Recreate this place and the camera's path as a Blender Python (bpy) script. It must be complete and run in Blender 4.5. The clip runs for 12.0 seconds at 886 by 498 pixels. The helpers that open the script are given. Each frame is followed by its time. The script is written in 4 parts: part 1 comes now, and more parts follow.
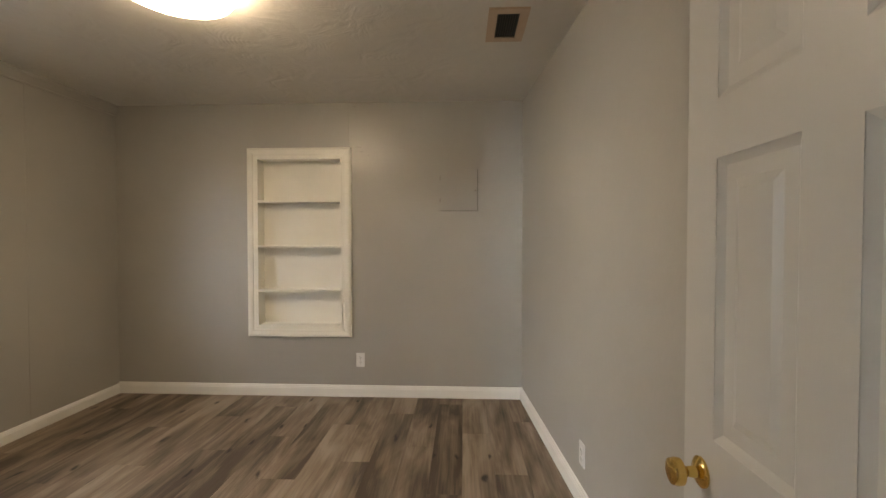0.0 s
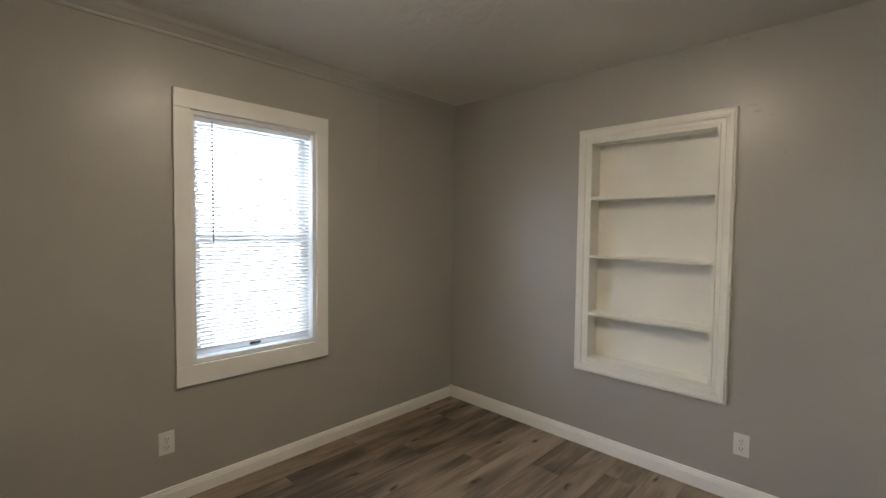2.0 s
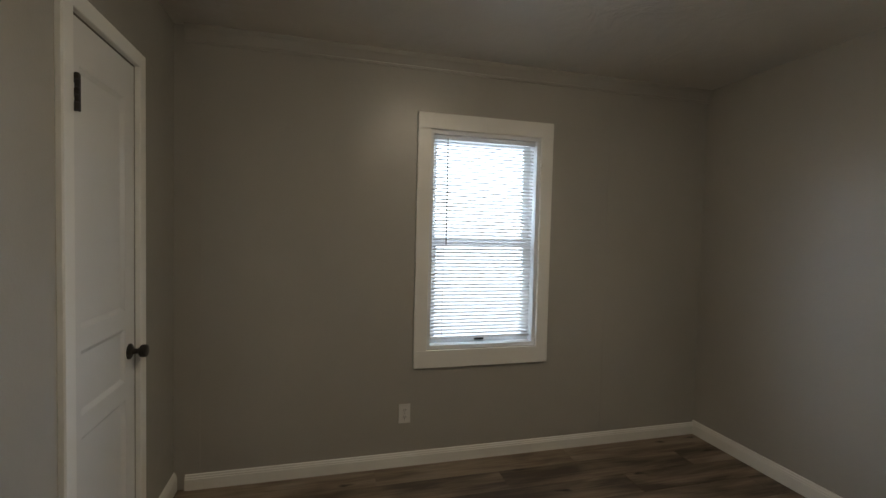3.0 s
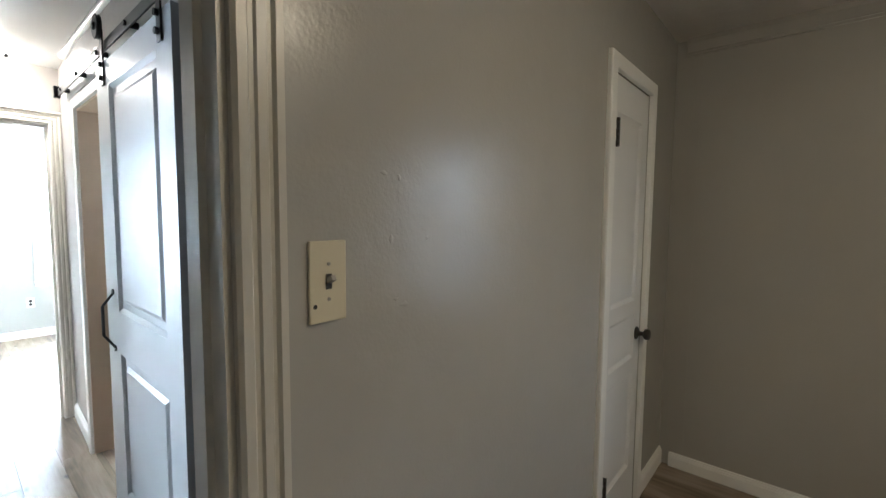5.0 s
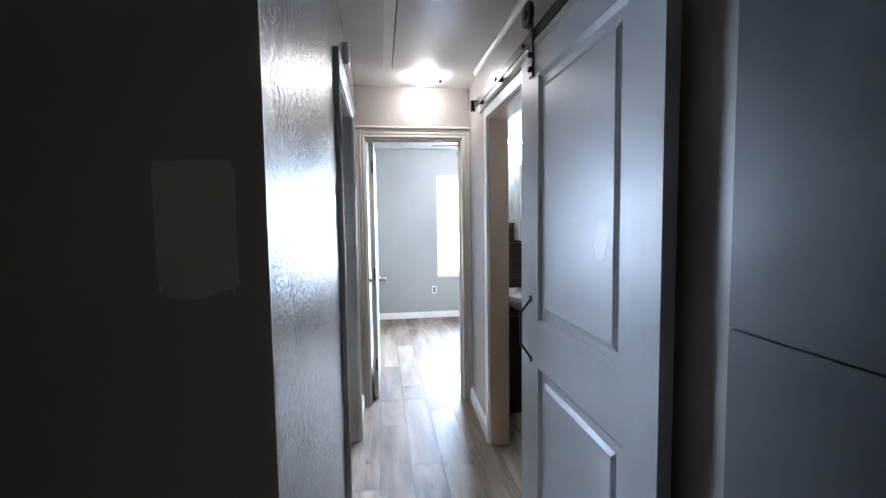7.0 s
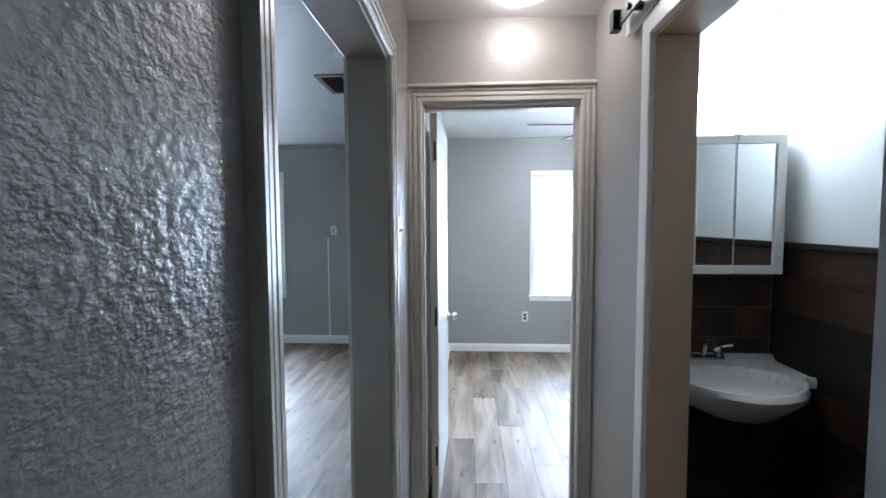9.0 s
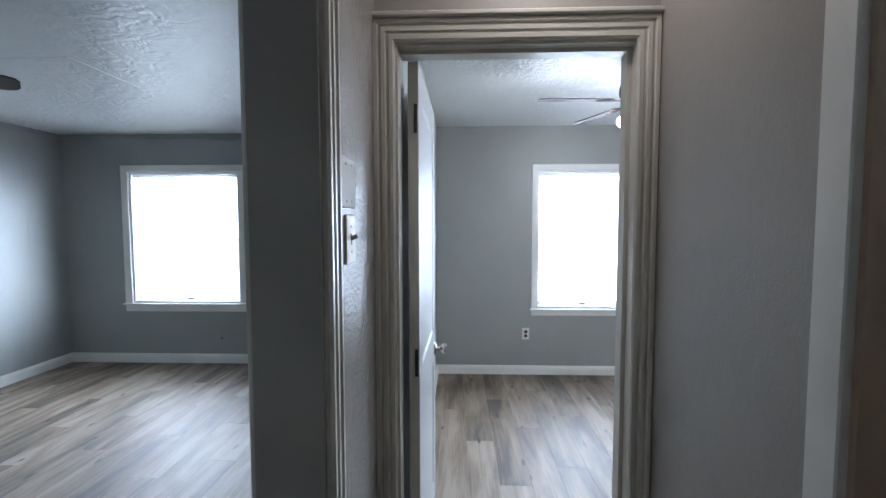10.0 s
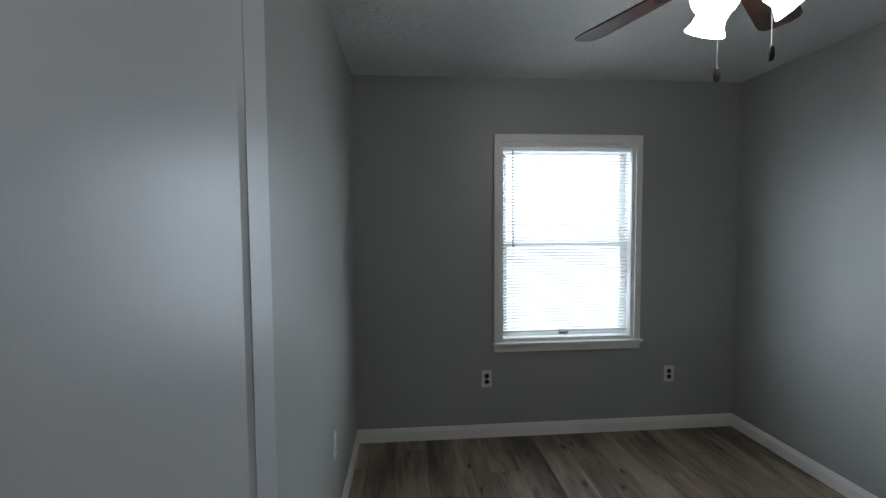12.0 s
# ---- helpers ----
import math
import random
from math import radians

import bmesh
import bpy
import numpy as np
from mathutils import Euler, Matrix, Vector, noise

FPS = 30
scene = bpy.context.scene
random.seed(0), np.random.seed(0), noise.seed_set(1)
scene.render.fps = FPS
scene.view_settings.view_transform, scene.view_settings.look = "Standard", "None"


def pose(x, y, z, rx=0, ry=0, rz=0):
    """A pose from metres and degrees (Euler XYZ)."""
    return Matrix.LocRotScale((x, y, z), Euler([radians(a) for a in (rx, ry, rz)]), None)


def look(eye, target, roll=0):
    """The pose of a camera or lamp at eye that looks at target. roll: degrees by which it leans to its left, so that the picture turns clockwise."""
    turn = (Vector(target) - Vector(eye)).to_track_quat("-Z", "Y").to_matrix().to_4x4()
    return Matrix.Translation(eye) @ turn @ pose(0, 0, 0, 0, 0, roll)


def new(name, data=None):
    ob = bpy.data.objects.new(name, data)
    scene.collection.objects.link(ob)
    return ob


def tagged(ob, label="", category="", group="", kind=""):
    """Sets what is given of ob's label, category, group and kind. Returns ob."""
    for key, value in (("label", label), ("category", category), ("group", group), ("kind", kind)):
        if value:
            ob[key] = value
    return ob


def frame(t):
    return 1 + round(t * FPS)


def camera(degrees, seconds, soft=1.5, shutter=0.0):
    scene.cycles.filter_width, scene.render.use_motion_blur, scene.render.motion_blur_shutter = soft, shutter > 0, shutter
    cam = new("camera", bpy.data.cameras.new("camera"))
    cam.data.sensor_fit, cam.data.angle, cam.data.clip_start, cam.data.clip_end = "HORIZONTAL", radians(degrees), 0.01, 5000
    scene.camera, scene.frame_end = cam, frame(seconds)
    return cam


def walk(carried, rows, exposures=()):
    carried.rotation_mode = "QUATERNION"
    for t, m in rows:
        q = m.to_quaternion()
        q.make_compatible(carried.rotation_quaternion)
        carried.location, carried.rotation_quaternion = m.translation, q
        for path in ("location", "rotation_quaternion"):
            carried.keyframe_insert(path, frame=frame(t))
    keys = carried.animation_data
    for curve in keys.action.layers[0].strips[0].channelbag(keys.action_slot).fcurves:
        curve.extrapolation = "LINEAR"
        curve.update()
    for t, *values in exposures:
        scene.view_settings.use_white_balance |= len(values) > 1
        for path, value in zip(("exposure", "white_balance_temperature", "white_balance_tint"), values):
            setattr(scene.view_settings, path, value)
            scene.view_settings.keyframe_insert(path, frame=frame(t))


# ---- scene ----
cam = camera(90.6, 12.0)
PATH = [
    (0, (0.729, 0.245, 1.306), (0.639, 2.242, 1.26), 0.0),
    (0.5, (0.677, 0.567, 1.369), (0.326, 2.535, 1.298), -0.0),
    (1, (0.559, 0.816, 1.388), (-0.162, 2.68, 1.302), 0.4),
    (1.5, (0.383, 0.998, 1.399), (-0.617, 2.728, 1.318), 0.6),
    (2, (0.31, 1.123, 1.403), (-1.077, 2.562, 1.316), 0.7),
    (2.5, (0.307, 1.243, 1.395), (-1.44, 2.212, 1.316), 0.8),
    (2.7, (0.32, 1.258, 1.387), (-1.513, 2.055, 1.314), 1.0),
    (4.3, (0.495, 1.309, 1.453), (-1.304, 0.45, 1.3), 1.2),
    (4.5, (0.512, 1.264, 1.452), (-1.214, 0.266, 1.297), 1.0),
    (4.9, (0.556, 1.213, 1.452), (-0.994, -0.043, 1.308), 1.0),
    (5, (0.567, 1.186, 1.451), (-0.932, -0.129, 1.3), 0.5),
    (5.5, (0.631, 1.092, 1.455), (-0.627, -0.455, 1.306), 0.2),
    (6, (0.685, 0.977, 1.452), (-0.337, -0.736, 1.3), -0.1),
    (6.5, (0.716, 0.811, 1.434), (0.031, -1.062, 1.286), -0.6),
    (7, (0.691, 0.557, 1.438), (0.413, -1.418, 1.298), -0.8),
    (7.5, (0.664, 0.27, 1.451), (0.709, -1.725, 1.32), -0.8),
    (7.7, (0.667, 0.143, 1.452), (0.768, -1.85, 1.326), -0.4),
    (9.3, (0.57, -0.92, 1.496), (0.689, -2.913, 1.372), -0.3),
    (9.5, (0.583, -1.058, 1.497), (0.662, -3.053, 1.374), -0.1),
    (10, (0.602, -1.426, 1.49), (0.674, -3.421, 1.373), -0.1),
    (10.5, (0.593, -1.787, 1.487), (0.638, -3.783, 1.371), -0.2),
    (11, (0.593, -2.127, 1.479), (0.561, -4.123, 1.364), -0.1),
    (11.5, (0.529, -2.455, 1.474), (0.449, -4.45, 1.36), -0.4),
    (12, (0.478, -2.806, 1.453), (0.313, -4.797, 1.344), -0.4),
]
EXPOSURES = [(0.0, 2.98, 6600, 11), (1.5, 3.0, 5800, 10), (2.5, 2.27, 5700, 8), (4.3, 1.8, 5950, 5), (5.0, 2.4, 5550, 6), (5.5, 2.6, 5500, 8), (6.0, 2.25, 5400, 11), (6.5, 1.85, 5350, 11),
             (7.0, 1.25, 5350, 12), (7.5, 0.8, 5350, 12), (9.5, 0.35, 5350, 11), (10.5, -0.95, 5600, 11), (11.5, -1.82, 5750, 9), (12.0, -2.15, 6000, 9)]
walk(cam, [(t, look(eye, target, roll)) for t, eye, target, roll in PATH], EXPOSURES)

# ---- world, large lights ----
world = bpy.data.worlds.new("world")
scene.world = world
world.use_nodes = True
_n = world.node_tree.nodes
_sky = _n.new("ShaderNodeTexSky")
_sky.sky_type = "NISHITA"
_sky.sun_disc = False
_sky.sun_elevation, _sky.sun_rotation = radians(48), radians(155)
world.node_tree.links.new(_sky.outputs[0], _n["Background"].inputs[0])
_n["Background"].inputs[1].default_value = 0.12

sun_data = bpy.data.lights.new("sun", "SUN")
sun_data.energy, sun_data.angle, sun_data.color = 1.2, radians(12), (1.0, 0.96, 0.9)
new("sun", sun_data).matrix_world = look((0, 0, 20), (-5.1, 11, 6.5))


def window_light(x, y, z, wide, high, toward, watts, color):
    data = bpy.data.lights.new("window_light", "AREA")
    data.shape, data.size, data.size_y, data.energy, data.color = "RECTANGLE", wide, high, watts, color
    new("window_light", data).matrix_world = look((x, y, z), (x + toward[0], y + toward[1], z))


window_light(-2.36, 2.20, 1.345, 0.74, 1.34, (1, 0), 3.5, (0.90, 0.95, 1.0))
window_light(-0.6175, -5.88, 1.325, 0.97, 1.37, (0, 1), 142, (0.85, 0.94, 1.0))
window_light(3.49, -6.13, 1.34, 1.20, 1.40, (0, 1), 180, (0.86, 0.94, 1.0))

LAMP_A, LAMP_HALL, LAMP_FAN, LAMP_BATH = 4.35, 36.0, 108.0, 38.0

# ---- materials ----


def shader(name, color, rough=0.5, metal=0.0, vary=0.06, vary_scale=2.0, bump=0.0, bump_scale=60.0, stretch=(1, 1, 1),
           fine=0.0, fine_scale=300.0, rough_vary=0.06, specular=0.5):
    """A painted or plain surface: colour and gloss vary at two scales, with a bump at one or two scales."""
    m = bpy.data.materials.new(name)
    m.use_nodes = True
    nt = m.node_tree
    b = nt.nodes["Principled BSDF"]
    b.inputs["Metallic"].default_value = metal
    b.inputs["Specular IOR Level"].default_value = specular
    geo = nt.nodes.new("ShaderNodeNewGeometry")
    mp = nt.nodes.new("ShaderNodeMapping")
    mp.inputs["Scale"].default_value = stretch
    nt.links.new(geo.outputs["Position"], mp.inputs["Vector"])
    big = nt.nodes.new("ShaderNodeTexNoise")
    big.inputs["Scale"].default_value, big.inputs["Detail"].default_value = vary_scale, 5
    nt.links.new(mp.outputs[0], big.inputs["Vector"])
    ramp = nt.nodes.new("ShaderNodeMapRange")
    ramp.inputs["From Min"].default_value, ramp.inputs["From Max"].default_value = 0.3, 0.7
    ramp.inputs["To Min"].default_value, ramp.inputs["To Max"].default_value = 1 - vary, 1 + vary
    nt.links.new(big.outputs["Fac"], ramp.inputs["Value"])
    mul = nt.nodes.new("ShaderNodeVectorMath")
    mul.operation = "SCALE"
    mul.inputs[0].default_value = color
    nt.links.new(ramp.outputs[0], mul.inputs["Scale"])
    nt.links.new(mul.outputs[0], b.inputs["Base Color"])
    rr = nt.nodes.new("ShaderNodeMapRange")
    rr.inputs["To Min"].default_value, rr.inputs["To Max"].default_value = max(0.02, rough - rough_vary), rough + rough_vary
    nt.links.new(big.outputs["Fac"], rr.inputs["Value"])
    nt.links.new(rr.outputs[0], b.inputs["Roughness"])
    last = None
    for strength, sc in ((bump, bump_scale), (fine, fine_scale)):
        if strength:
            t = nt.nodes.new("ShaderNodeTexNoise")
            t.inputs["Scale"].default_value, t.inputs["Detail"].default_value = sc, 4
            nt.links.new(mp.outputs[0], t.inputs["Vector"])
            bp = nt.nodes.new("ShaderNodeBump")
            bp.inputs["Strength"].default_value, bp.inputs["Distance"].default_value = strength, 0.004
            nt.links.new(t.outputs["Fac"], bp.inputs["Height"])
            if last:
                nt.links.new(last.outputs[0], bp.inputs["Normal"])
            last = bp
    if last:
        nt.links.new(last.outputs[0], b.inputs["Normal"])
    return m


def let_through(m, color, share):
    """Thin plastic: a share of the light comes through to the other side."""
    nt = m.node_tree
    t = nt.nodes.new("ShaderNodeBsdfTranslucent")
    t.inputs["Color"].default_value = (*color, 1)
    mix = nt.nodes.new("ShaderNodeMixShader")
    mix.inputs[0].default_value = share
    nt.links.new(nt.nodes["Principled BSDF"].outputs[0], mix.inputs[1])
    nt.links.new(t.outputs[0], mix.inputs[2])
    nt.links.new(mix.outputs[0], nt.nodes["Material Output"].inputs[0])


def glow(name, color, strength):
    m = bpy.data.materials.new(name)
    m.use_nodes = True
    b = m.node_tree.nodes["Principled BSDF"]
    b.inputs["Base Color"].default_value = (0.9, 0.9, 0.88, 1)
    b.inputs["Emission Color"].default_value = (*color, 1)
    b.inputs["Emission Strength"].default_value = strength
    return m


def plank_shader(name, dark, mid, light, gloss=0.52):
    """Wood-look boards that run along y: long grain, knots, and a tone of its own for each board."""
    m = bpy.data.materials.new(name)
    m.use_nodes = True
    nt = m.node_tree
    b = nt.nodes["Principled BSDF"]
    add = nt.links.new
    geo = nt.nodes.new("ShaderNodeNewGeometry")
    info = nt.nodes.new("ShaderNodeObjectInfo")
    off = nt.nodes.new("ShaderNodeVectorMath")
    off.operation = "SCALE"
    off.inputs[0].default_value = (37.0, 61.0, 23.0)
    add(info.outputs["Random"], off.inputs["Scale"])
    pos = nt.nodes.new("ShaderNodeVectorMath")
    add(geo.outputs["Position"], pos.inputs[0])
    add(off.outputs[0], pos.inputs[1])

    def noise_at(scale3, scale, detail=6, distortion=0.0):
        mp = nt.nodes.new("ShaderNodeMapping")
        mp.inputs["Scale"].default_value = scale3
        add(pos.outputs[0], mp.inputs["Vector"])
        t = nt.nodes.new("ShaderNodeTexNoise")
        t.inputs["Scale"].default_value, t.inputs["Detail"].default_value = scale, detail
        t.inputs["Distortion"].default_value = distortion
        add(mp.outputs[0], t.inputs["Vector"])
        return t

    broad = noise_at((5.0, 0.9, 1), 1.6, 4, 0.6)
    grain = noise_at((46.0, 1.9, 1), 1.6, 9, 0.5)
    mix = nt.nodes.new("ShaderNodeMath")
    mix.operation = "MULTIPLY_ADD"
    add(grain.outputs["Fac"], mix.inputs[0])
    mix.inputs[1].default_value = 0.38
    add(broad.outputs["Fac"], mix.inputs[2])
    tone = nt.nodes.new("ShaderNodeMath")
    tone.operation = "MULTIPLY_ADD"
    add(info.outputs["Random"], tone.inputs[0])
    tone.inputs[1].default_value = 0.20
    add(mix.outputs[0], tone.inputs[2])
    ramp = nt.nodes.new("ShaderNodeValToRGB")
    ramp.color_ramp.elements[0].position, ramp.color_ramp.elements[0].color = 0.60, (*dark, 1)
    ramp.color_ramp.elements[1].position, ramp.color_ramp.elements[1].color = 1.05 - 0.06, (*light, 1)
    e = ramp.color_ramp.elements.new(0.79)
    e.color = (*mid, 1)
    add(tone.outputs[0], ramp.inputs["Fac"])
    # knots
    mp = nt.nodes.new("ShaderNodeMapping")
    mp.inputs["Scale"].default_value = (4.0, 1.35, 1)
    add(pos.outputs[0], mp.inputs["Vector"])
    warp = noise_at((14, 6, 1), 1.0, 3)
    wv = nt.nodes.new("ShaderNodeVectorMath")
    wv.operation = "MULTIPLY_ADD"
    add(warp.outputs["Color"], wv.inputs[0])
    wv.inputs[1].default_value = (0.25, 0.22, 0)
    add(mp.outputs[0], wv.inputs[2])
    vor = nt.nodes.new("ShaderNodeTexVoronoi")
    vor.inputs["Scale"].default_value = 1.0
    vor.voronoi_dimensions = "2D"
    add(wv.outputs[0], vor.inputs["Vector"])
    kr = nt.nodes.new("ShaderNodeMapRange")
    kr.inputs["From Min"].default_value, kr.inputs["From Max"].default_value = 0.016, 0.062
    kr.inputs["To Min"].default_value, kr.inputs["To Max"].default_value = 0.15, 1.0
    add(vor.outputs["Distance"], kr.inputs["Value"])
    dk = nt.nodes.new("ShaderNodeVectorMath")
    dk.operation = "SCALE"
    add(ramp.outputs["Color"], dk.inputs[0])
    add(kr.outputs[0], dk.inputs["Scale"])
    add(dk.outputs[0], b.inputs["Base Color"])
    rr = nt.nodes.new("ShaderNodeMapRange")
    rr.inputs["To Min"].default_value, rr.inputs["To Max"].default_value = gloss - 0.05, gloss + 0.14
    add(grain.outputs["Fac"], rr.inputs["Value"])
    add(rr.outputs[0], b.inputs["Roughness"])
    bp = nt.nodes.new("ShaderNodeBump")
    bp.inputs["Strength"].default_value, bp.inputs["Distance"].default_value = 0.12, 0.002
    add(grain.outputs["Fac"], bp.inputs["Height"])
    add(bp.outputs[0], b.inputs["Normal"])
    return m


def plaster_shader(name, color, rough, strength, combed=0.12, size=7.0):
    """Hand-trowelled ceiling: curved comb strokes and smears over a fine grain."""
    m = shader(name, color, rough, vary=0.04, vary_scale=1.3, rough_vary=0.02)
    nt = m.node_tree
    b = nt.nodes["Principled BSDF"]
    geo = nt.nodes.new("ShaderNodeNewGeometry")
    vor = nt.nodes.new("ShaderNodeTexVoronoi")
    vor.inputs["Scale"].default_value = 3.2
    nt.links.new(geo.outputs["Position"], vor.inputs["Vector"])
    wave = nt.nodes.new("ShaderNodeMath")
    wave.operation = "MULTIPLY"
    wave.inputs[1].default_value = 90
    nt.links.new(vor.outputs["Distance"], wave.inputs[0])
    sine = nt.nodes.new("ShaderNodeMath")
    sine.operation = "SINE"
    nt.links.new(wave.outputs[0], sine.inputs[0])
    mask = nt.nodes.new("ShaderNodeTexNoise")
    mask.inputs["Scale"].default_value, mask.inputs["Detail"].default_value = 3.0, 6
    mask.inputs["Distortion"].default_value = 1.5
    nt.links.new(geo.outputs["Position"], mask.inputs["Vector"])
    mr = nt.nodes.new("ShaderNodeMapRange")
    mr.inputs["From Min"].default_value, mr.inputs["From Max"].default_value = 0.5, 0.68
    nt.links.new(mask.outputs["Fac"], mr.inputs["Value"])
    comb = nt.nodes.new("ShaderNodeMath")
    comb.operation = "MULTIPLY"
    nt.links.new(sine.outputs[0], comb.inputs[0])
    nt.links.new(mr.outputs[0], comb.inputs[1])
    fine = nt.nodes.new("ShaderNodeTexNoise")
    fine.inputs["Scale"].default_value, fine.inputs["Detail"].default_value, fine.inputs["Distortion"].default_value = size, 9, 2.0
    nt.links.new(geo.outputs["Position"], fine.inputs["Vector"])
    tot = nt.nodes.new("ShaderNodeMath")
    tot.operation = "MULTIPLY_ADD"
    nt.links.new(comb.outputs[0], tot.inputs[0])
    tot.inputs[1].default_value = combed
    nt.links.new(fine.outputs["Fac"], tot.inputs[2])
    bp = nt.nodes.new("ShaderNodeBump")
    bp.inputs["Strength"].default_value, bp.inputs["Distance"].default_value = strength, 0.012
    nt.links.new(tot.outputs[0], bp.inputs["Height"])
    nt.links.new(bp.outputs[0], b.inputs["Normal"])
    return m


WALL = shader("greige_satin_paint", (0.412, 0.396, 0.36), 0.33, rough_vary=0.04, vary=0.05, vary_scale=1.4, bump=0.20, bump_scale=22, fine=0.05, fine_scale=180)
WALL_GLOSS = shader("greige_gloss_lump", (0.412, 0.396, 0.36), 0.16, rough_vary=0.03, vary=0.05)
WALL_COOL = shader("grey_satin_paint", (0.368, 0.378, 0.362), 0.42, vary=0.05, vary_scale=1.4, bump=0.20, bump_scale=22, fine=0.05, fine_scale=180)
WALL_TEXTURED = shader("grey_gloss_paint_over_texture", (0.30, 0.28, 0.262), 0.19, vary=0.04, vary_scale=1.6, bump=0.75, bump_scale=70,
                       stretch=(0.85, 0.85, 1.2), fine=0.22, fine_scale=150)
# vestibule walls: their shade is put into this colour, darker than the paint
WALL_SHADED = shader("shaded_grey_paint", (0.20, 0.196, 0.185), 0.4, vary=0.06, vary_scale=2, bump=0.2, bump_scale=24)
TRIM_BROWN = shader("brown_grey_trim_paint", (0.33, 0.30, 0.265), 0.34, vary=0.05, vary_scale=6, bump=0.12, bump_scale=40)
WALL_WRINKLED = shader("greige_gloss_paint_over_patches", (0.412, 0.396, 0.36), 0.245, rough_vary=0.03, vary=0.05, vary_scale=1.4, bump=0.38, bump_scale=15, fine=0.10, fine_scale=120)
WALL_ROLLED = shader("grey_rolled_paint", (0.315, 0.293, 0.265), 0.34, vary=0.06, vary_scale=1.6, bump=0.38, bump_scale=26, fine=0.28, fine_scale=150)
WALL_WHITE = shader("white_satin_paint", (0.78, 0.79, 0.78), 0.4, vary=0.02, bump=0.06, bump_scale=30)
# the touch-up patch, lowered in tone along with the shaded vestibule wall
PATCH = shader("fresh_grey_touch_up", (0.32, 0.31, 0.30), 0.55, vary=0.05, vary_scale=9)
PATCH_WHITE = shader("fresh_white_touch_up", (0.62, 0.63, 0.645), 0.40, vary=0.05, vary_scale=20)
PLASTER = plaster_shader("trowelled_ceiling_plaster", (0.68, 0.65, 0.60), 0.29, 0.66, 0.03, 3.8)
PLASTER_GLOSS = plaster_shader("glossy_trowelled_ceiling", (0.76, 0.78, 0.785), 0.29, 0.85, 0.02, 14.0)
PLASTER_SOFT = plaster_shader("soft_trowelled_ceiling", (0.69, 0.71, 0.715), 0.44, 0.85, 0.04, 7.5)
PLASTER_PLAIN = shader("painted_ceiling_board", (0.72, 0.71, 0.69), 0.35, vary=0.05, vary_scale=3, bump=0.12, bump_scale=14)
TRIM = shader("white_trim_paint", (0.86, 0.85, 0.81), 0.34, vary=0.03, vary_scale=5, bump=0.08, bump_scale=40)
TRIM_GREY = shader("greige_trim_paint", (0.56, 0.535, 0.47), 0.30, vary=0.04, vary_scale=6, bump=0.12, bump_scale=40)
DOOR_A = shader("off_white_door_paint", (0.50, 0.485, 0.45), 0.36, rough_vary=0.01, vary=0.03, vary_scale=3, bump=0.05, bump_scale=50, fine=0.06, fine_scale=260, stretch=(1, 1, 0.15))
DOOR_WHITE = shader("white_door_paint", (0.74, 0.735, 0.71), 0.36, vary=0.03, vary_scale=3, bump=0.05, bump_scale=50, fine=0.04, fine_scale=260, stretch=(1, 1, 0.15))
DOOR_FAR = shader("cool_white_door_paint", (0.56, 0.575, 0.59), 0.36, vary=0.03, vary_scale=3, bump=0.05, bump_scale=50, fine=0.04, fine_scale=260, stretch=(1, 1, 0.15))
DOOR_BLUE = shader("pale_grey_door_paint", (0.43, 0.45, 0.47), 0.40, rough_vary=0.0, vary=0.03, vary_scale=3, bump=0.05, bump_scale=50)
SHELF_CREAM = shader("cream_gloss_paint", (0.83, 0.81, 0.735), 0.32, vary=0.03, vary_scale=4, bump=0.06, bump_scale=40)
JAMB_TAN = shader("tan_jamb_paint", (0.55, 0.41, 0.295), 0.45, vary=0.05, vary_scale=5, bump=0.08)
# near-black base: the boards' shade is put into their blue-grey
PANEL_SHADED = shader("shaded_blue_grey_board", (0.10, 0.103, 0.11), 0.42, vary=0.06, vary_scale=4, bump=0.08, bump_scale=30, specular=0.3)
FLOOR = plank_shader("grey_brown_vinyl_plank", (0.078, 0.057, 0.041), (0.206, 0.158, 0.114), (0.345, 0.282, 0.216), 0.52)
WAINSCOT = plank_shader("brown_board", (0.011, 0.0055, 0.003), (0.034, 0.018, 0.010), (0.08, 0.044, 0.024), 0.52)
SUBFLOOR = shader("underlay", (0.05, 0.045, 0.04), 0.8)
BRASS = shader("polished_brass", (0.78, 0.53, 0.16), 0.16, 1.0, vary=0.05, vary_scale=30)
CHROME = shader("satin_nickel", (0.62, 0.62, 0.61), 0.22, 1.0, vary=0.04, vary_scale=30)
BRONZE = shader("dark_bronze_metal", (0.006, 0.0055, 0.0055), 0.46, 0.0, vary=0.15, vary_scale=20, specular=0.22)
BLACK = shader("black_powder_coat", (0.014, 0.014, 0.016), 0.38, 0.3, vary=0.1, vary_scale=30)
OLD_METAL = shader("painted_over_hinge", (0.05, 0.045, 0.04), 0.5, 0.6, vary=0.3, vary_scale=60)
BLADE = shader("rosewood_blade", (0.050, 0.021, 0.015), 0.40, vary=0.35, vary_scale=9, specular=0.3)
BLADE_DARK = shader("dark_wood_blade", (0.020, 0.016, 0.015), 0.3, vary=0.3, vary_scale=9)
IVORY = shader("ivory_plastic", (0.67, 0.61, 0.45), 0.22, vary=0.03)
PLASTIC = shader("white_plastic", (0.76, 0.75, 0.72), 0.35, vary=0.03)
PLASTIC_GLOSS = shader("glossy_white_plastic", (0.62, 0.62, 0.62), 0.12, vary=0.03, rough_vary=0.03)
SLOT = shader("dark_slot", (0.02, 0.02, 0.02), 0.6)
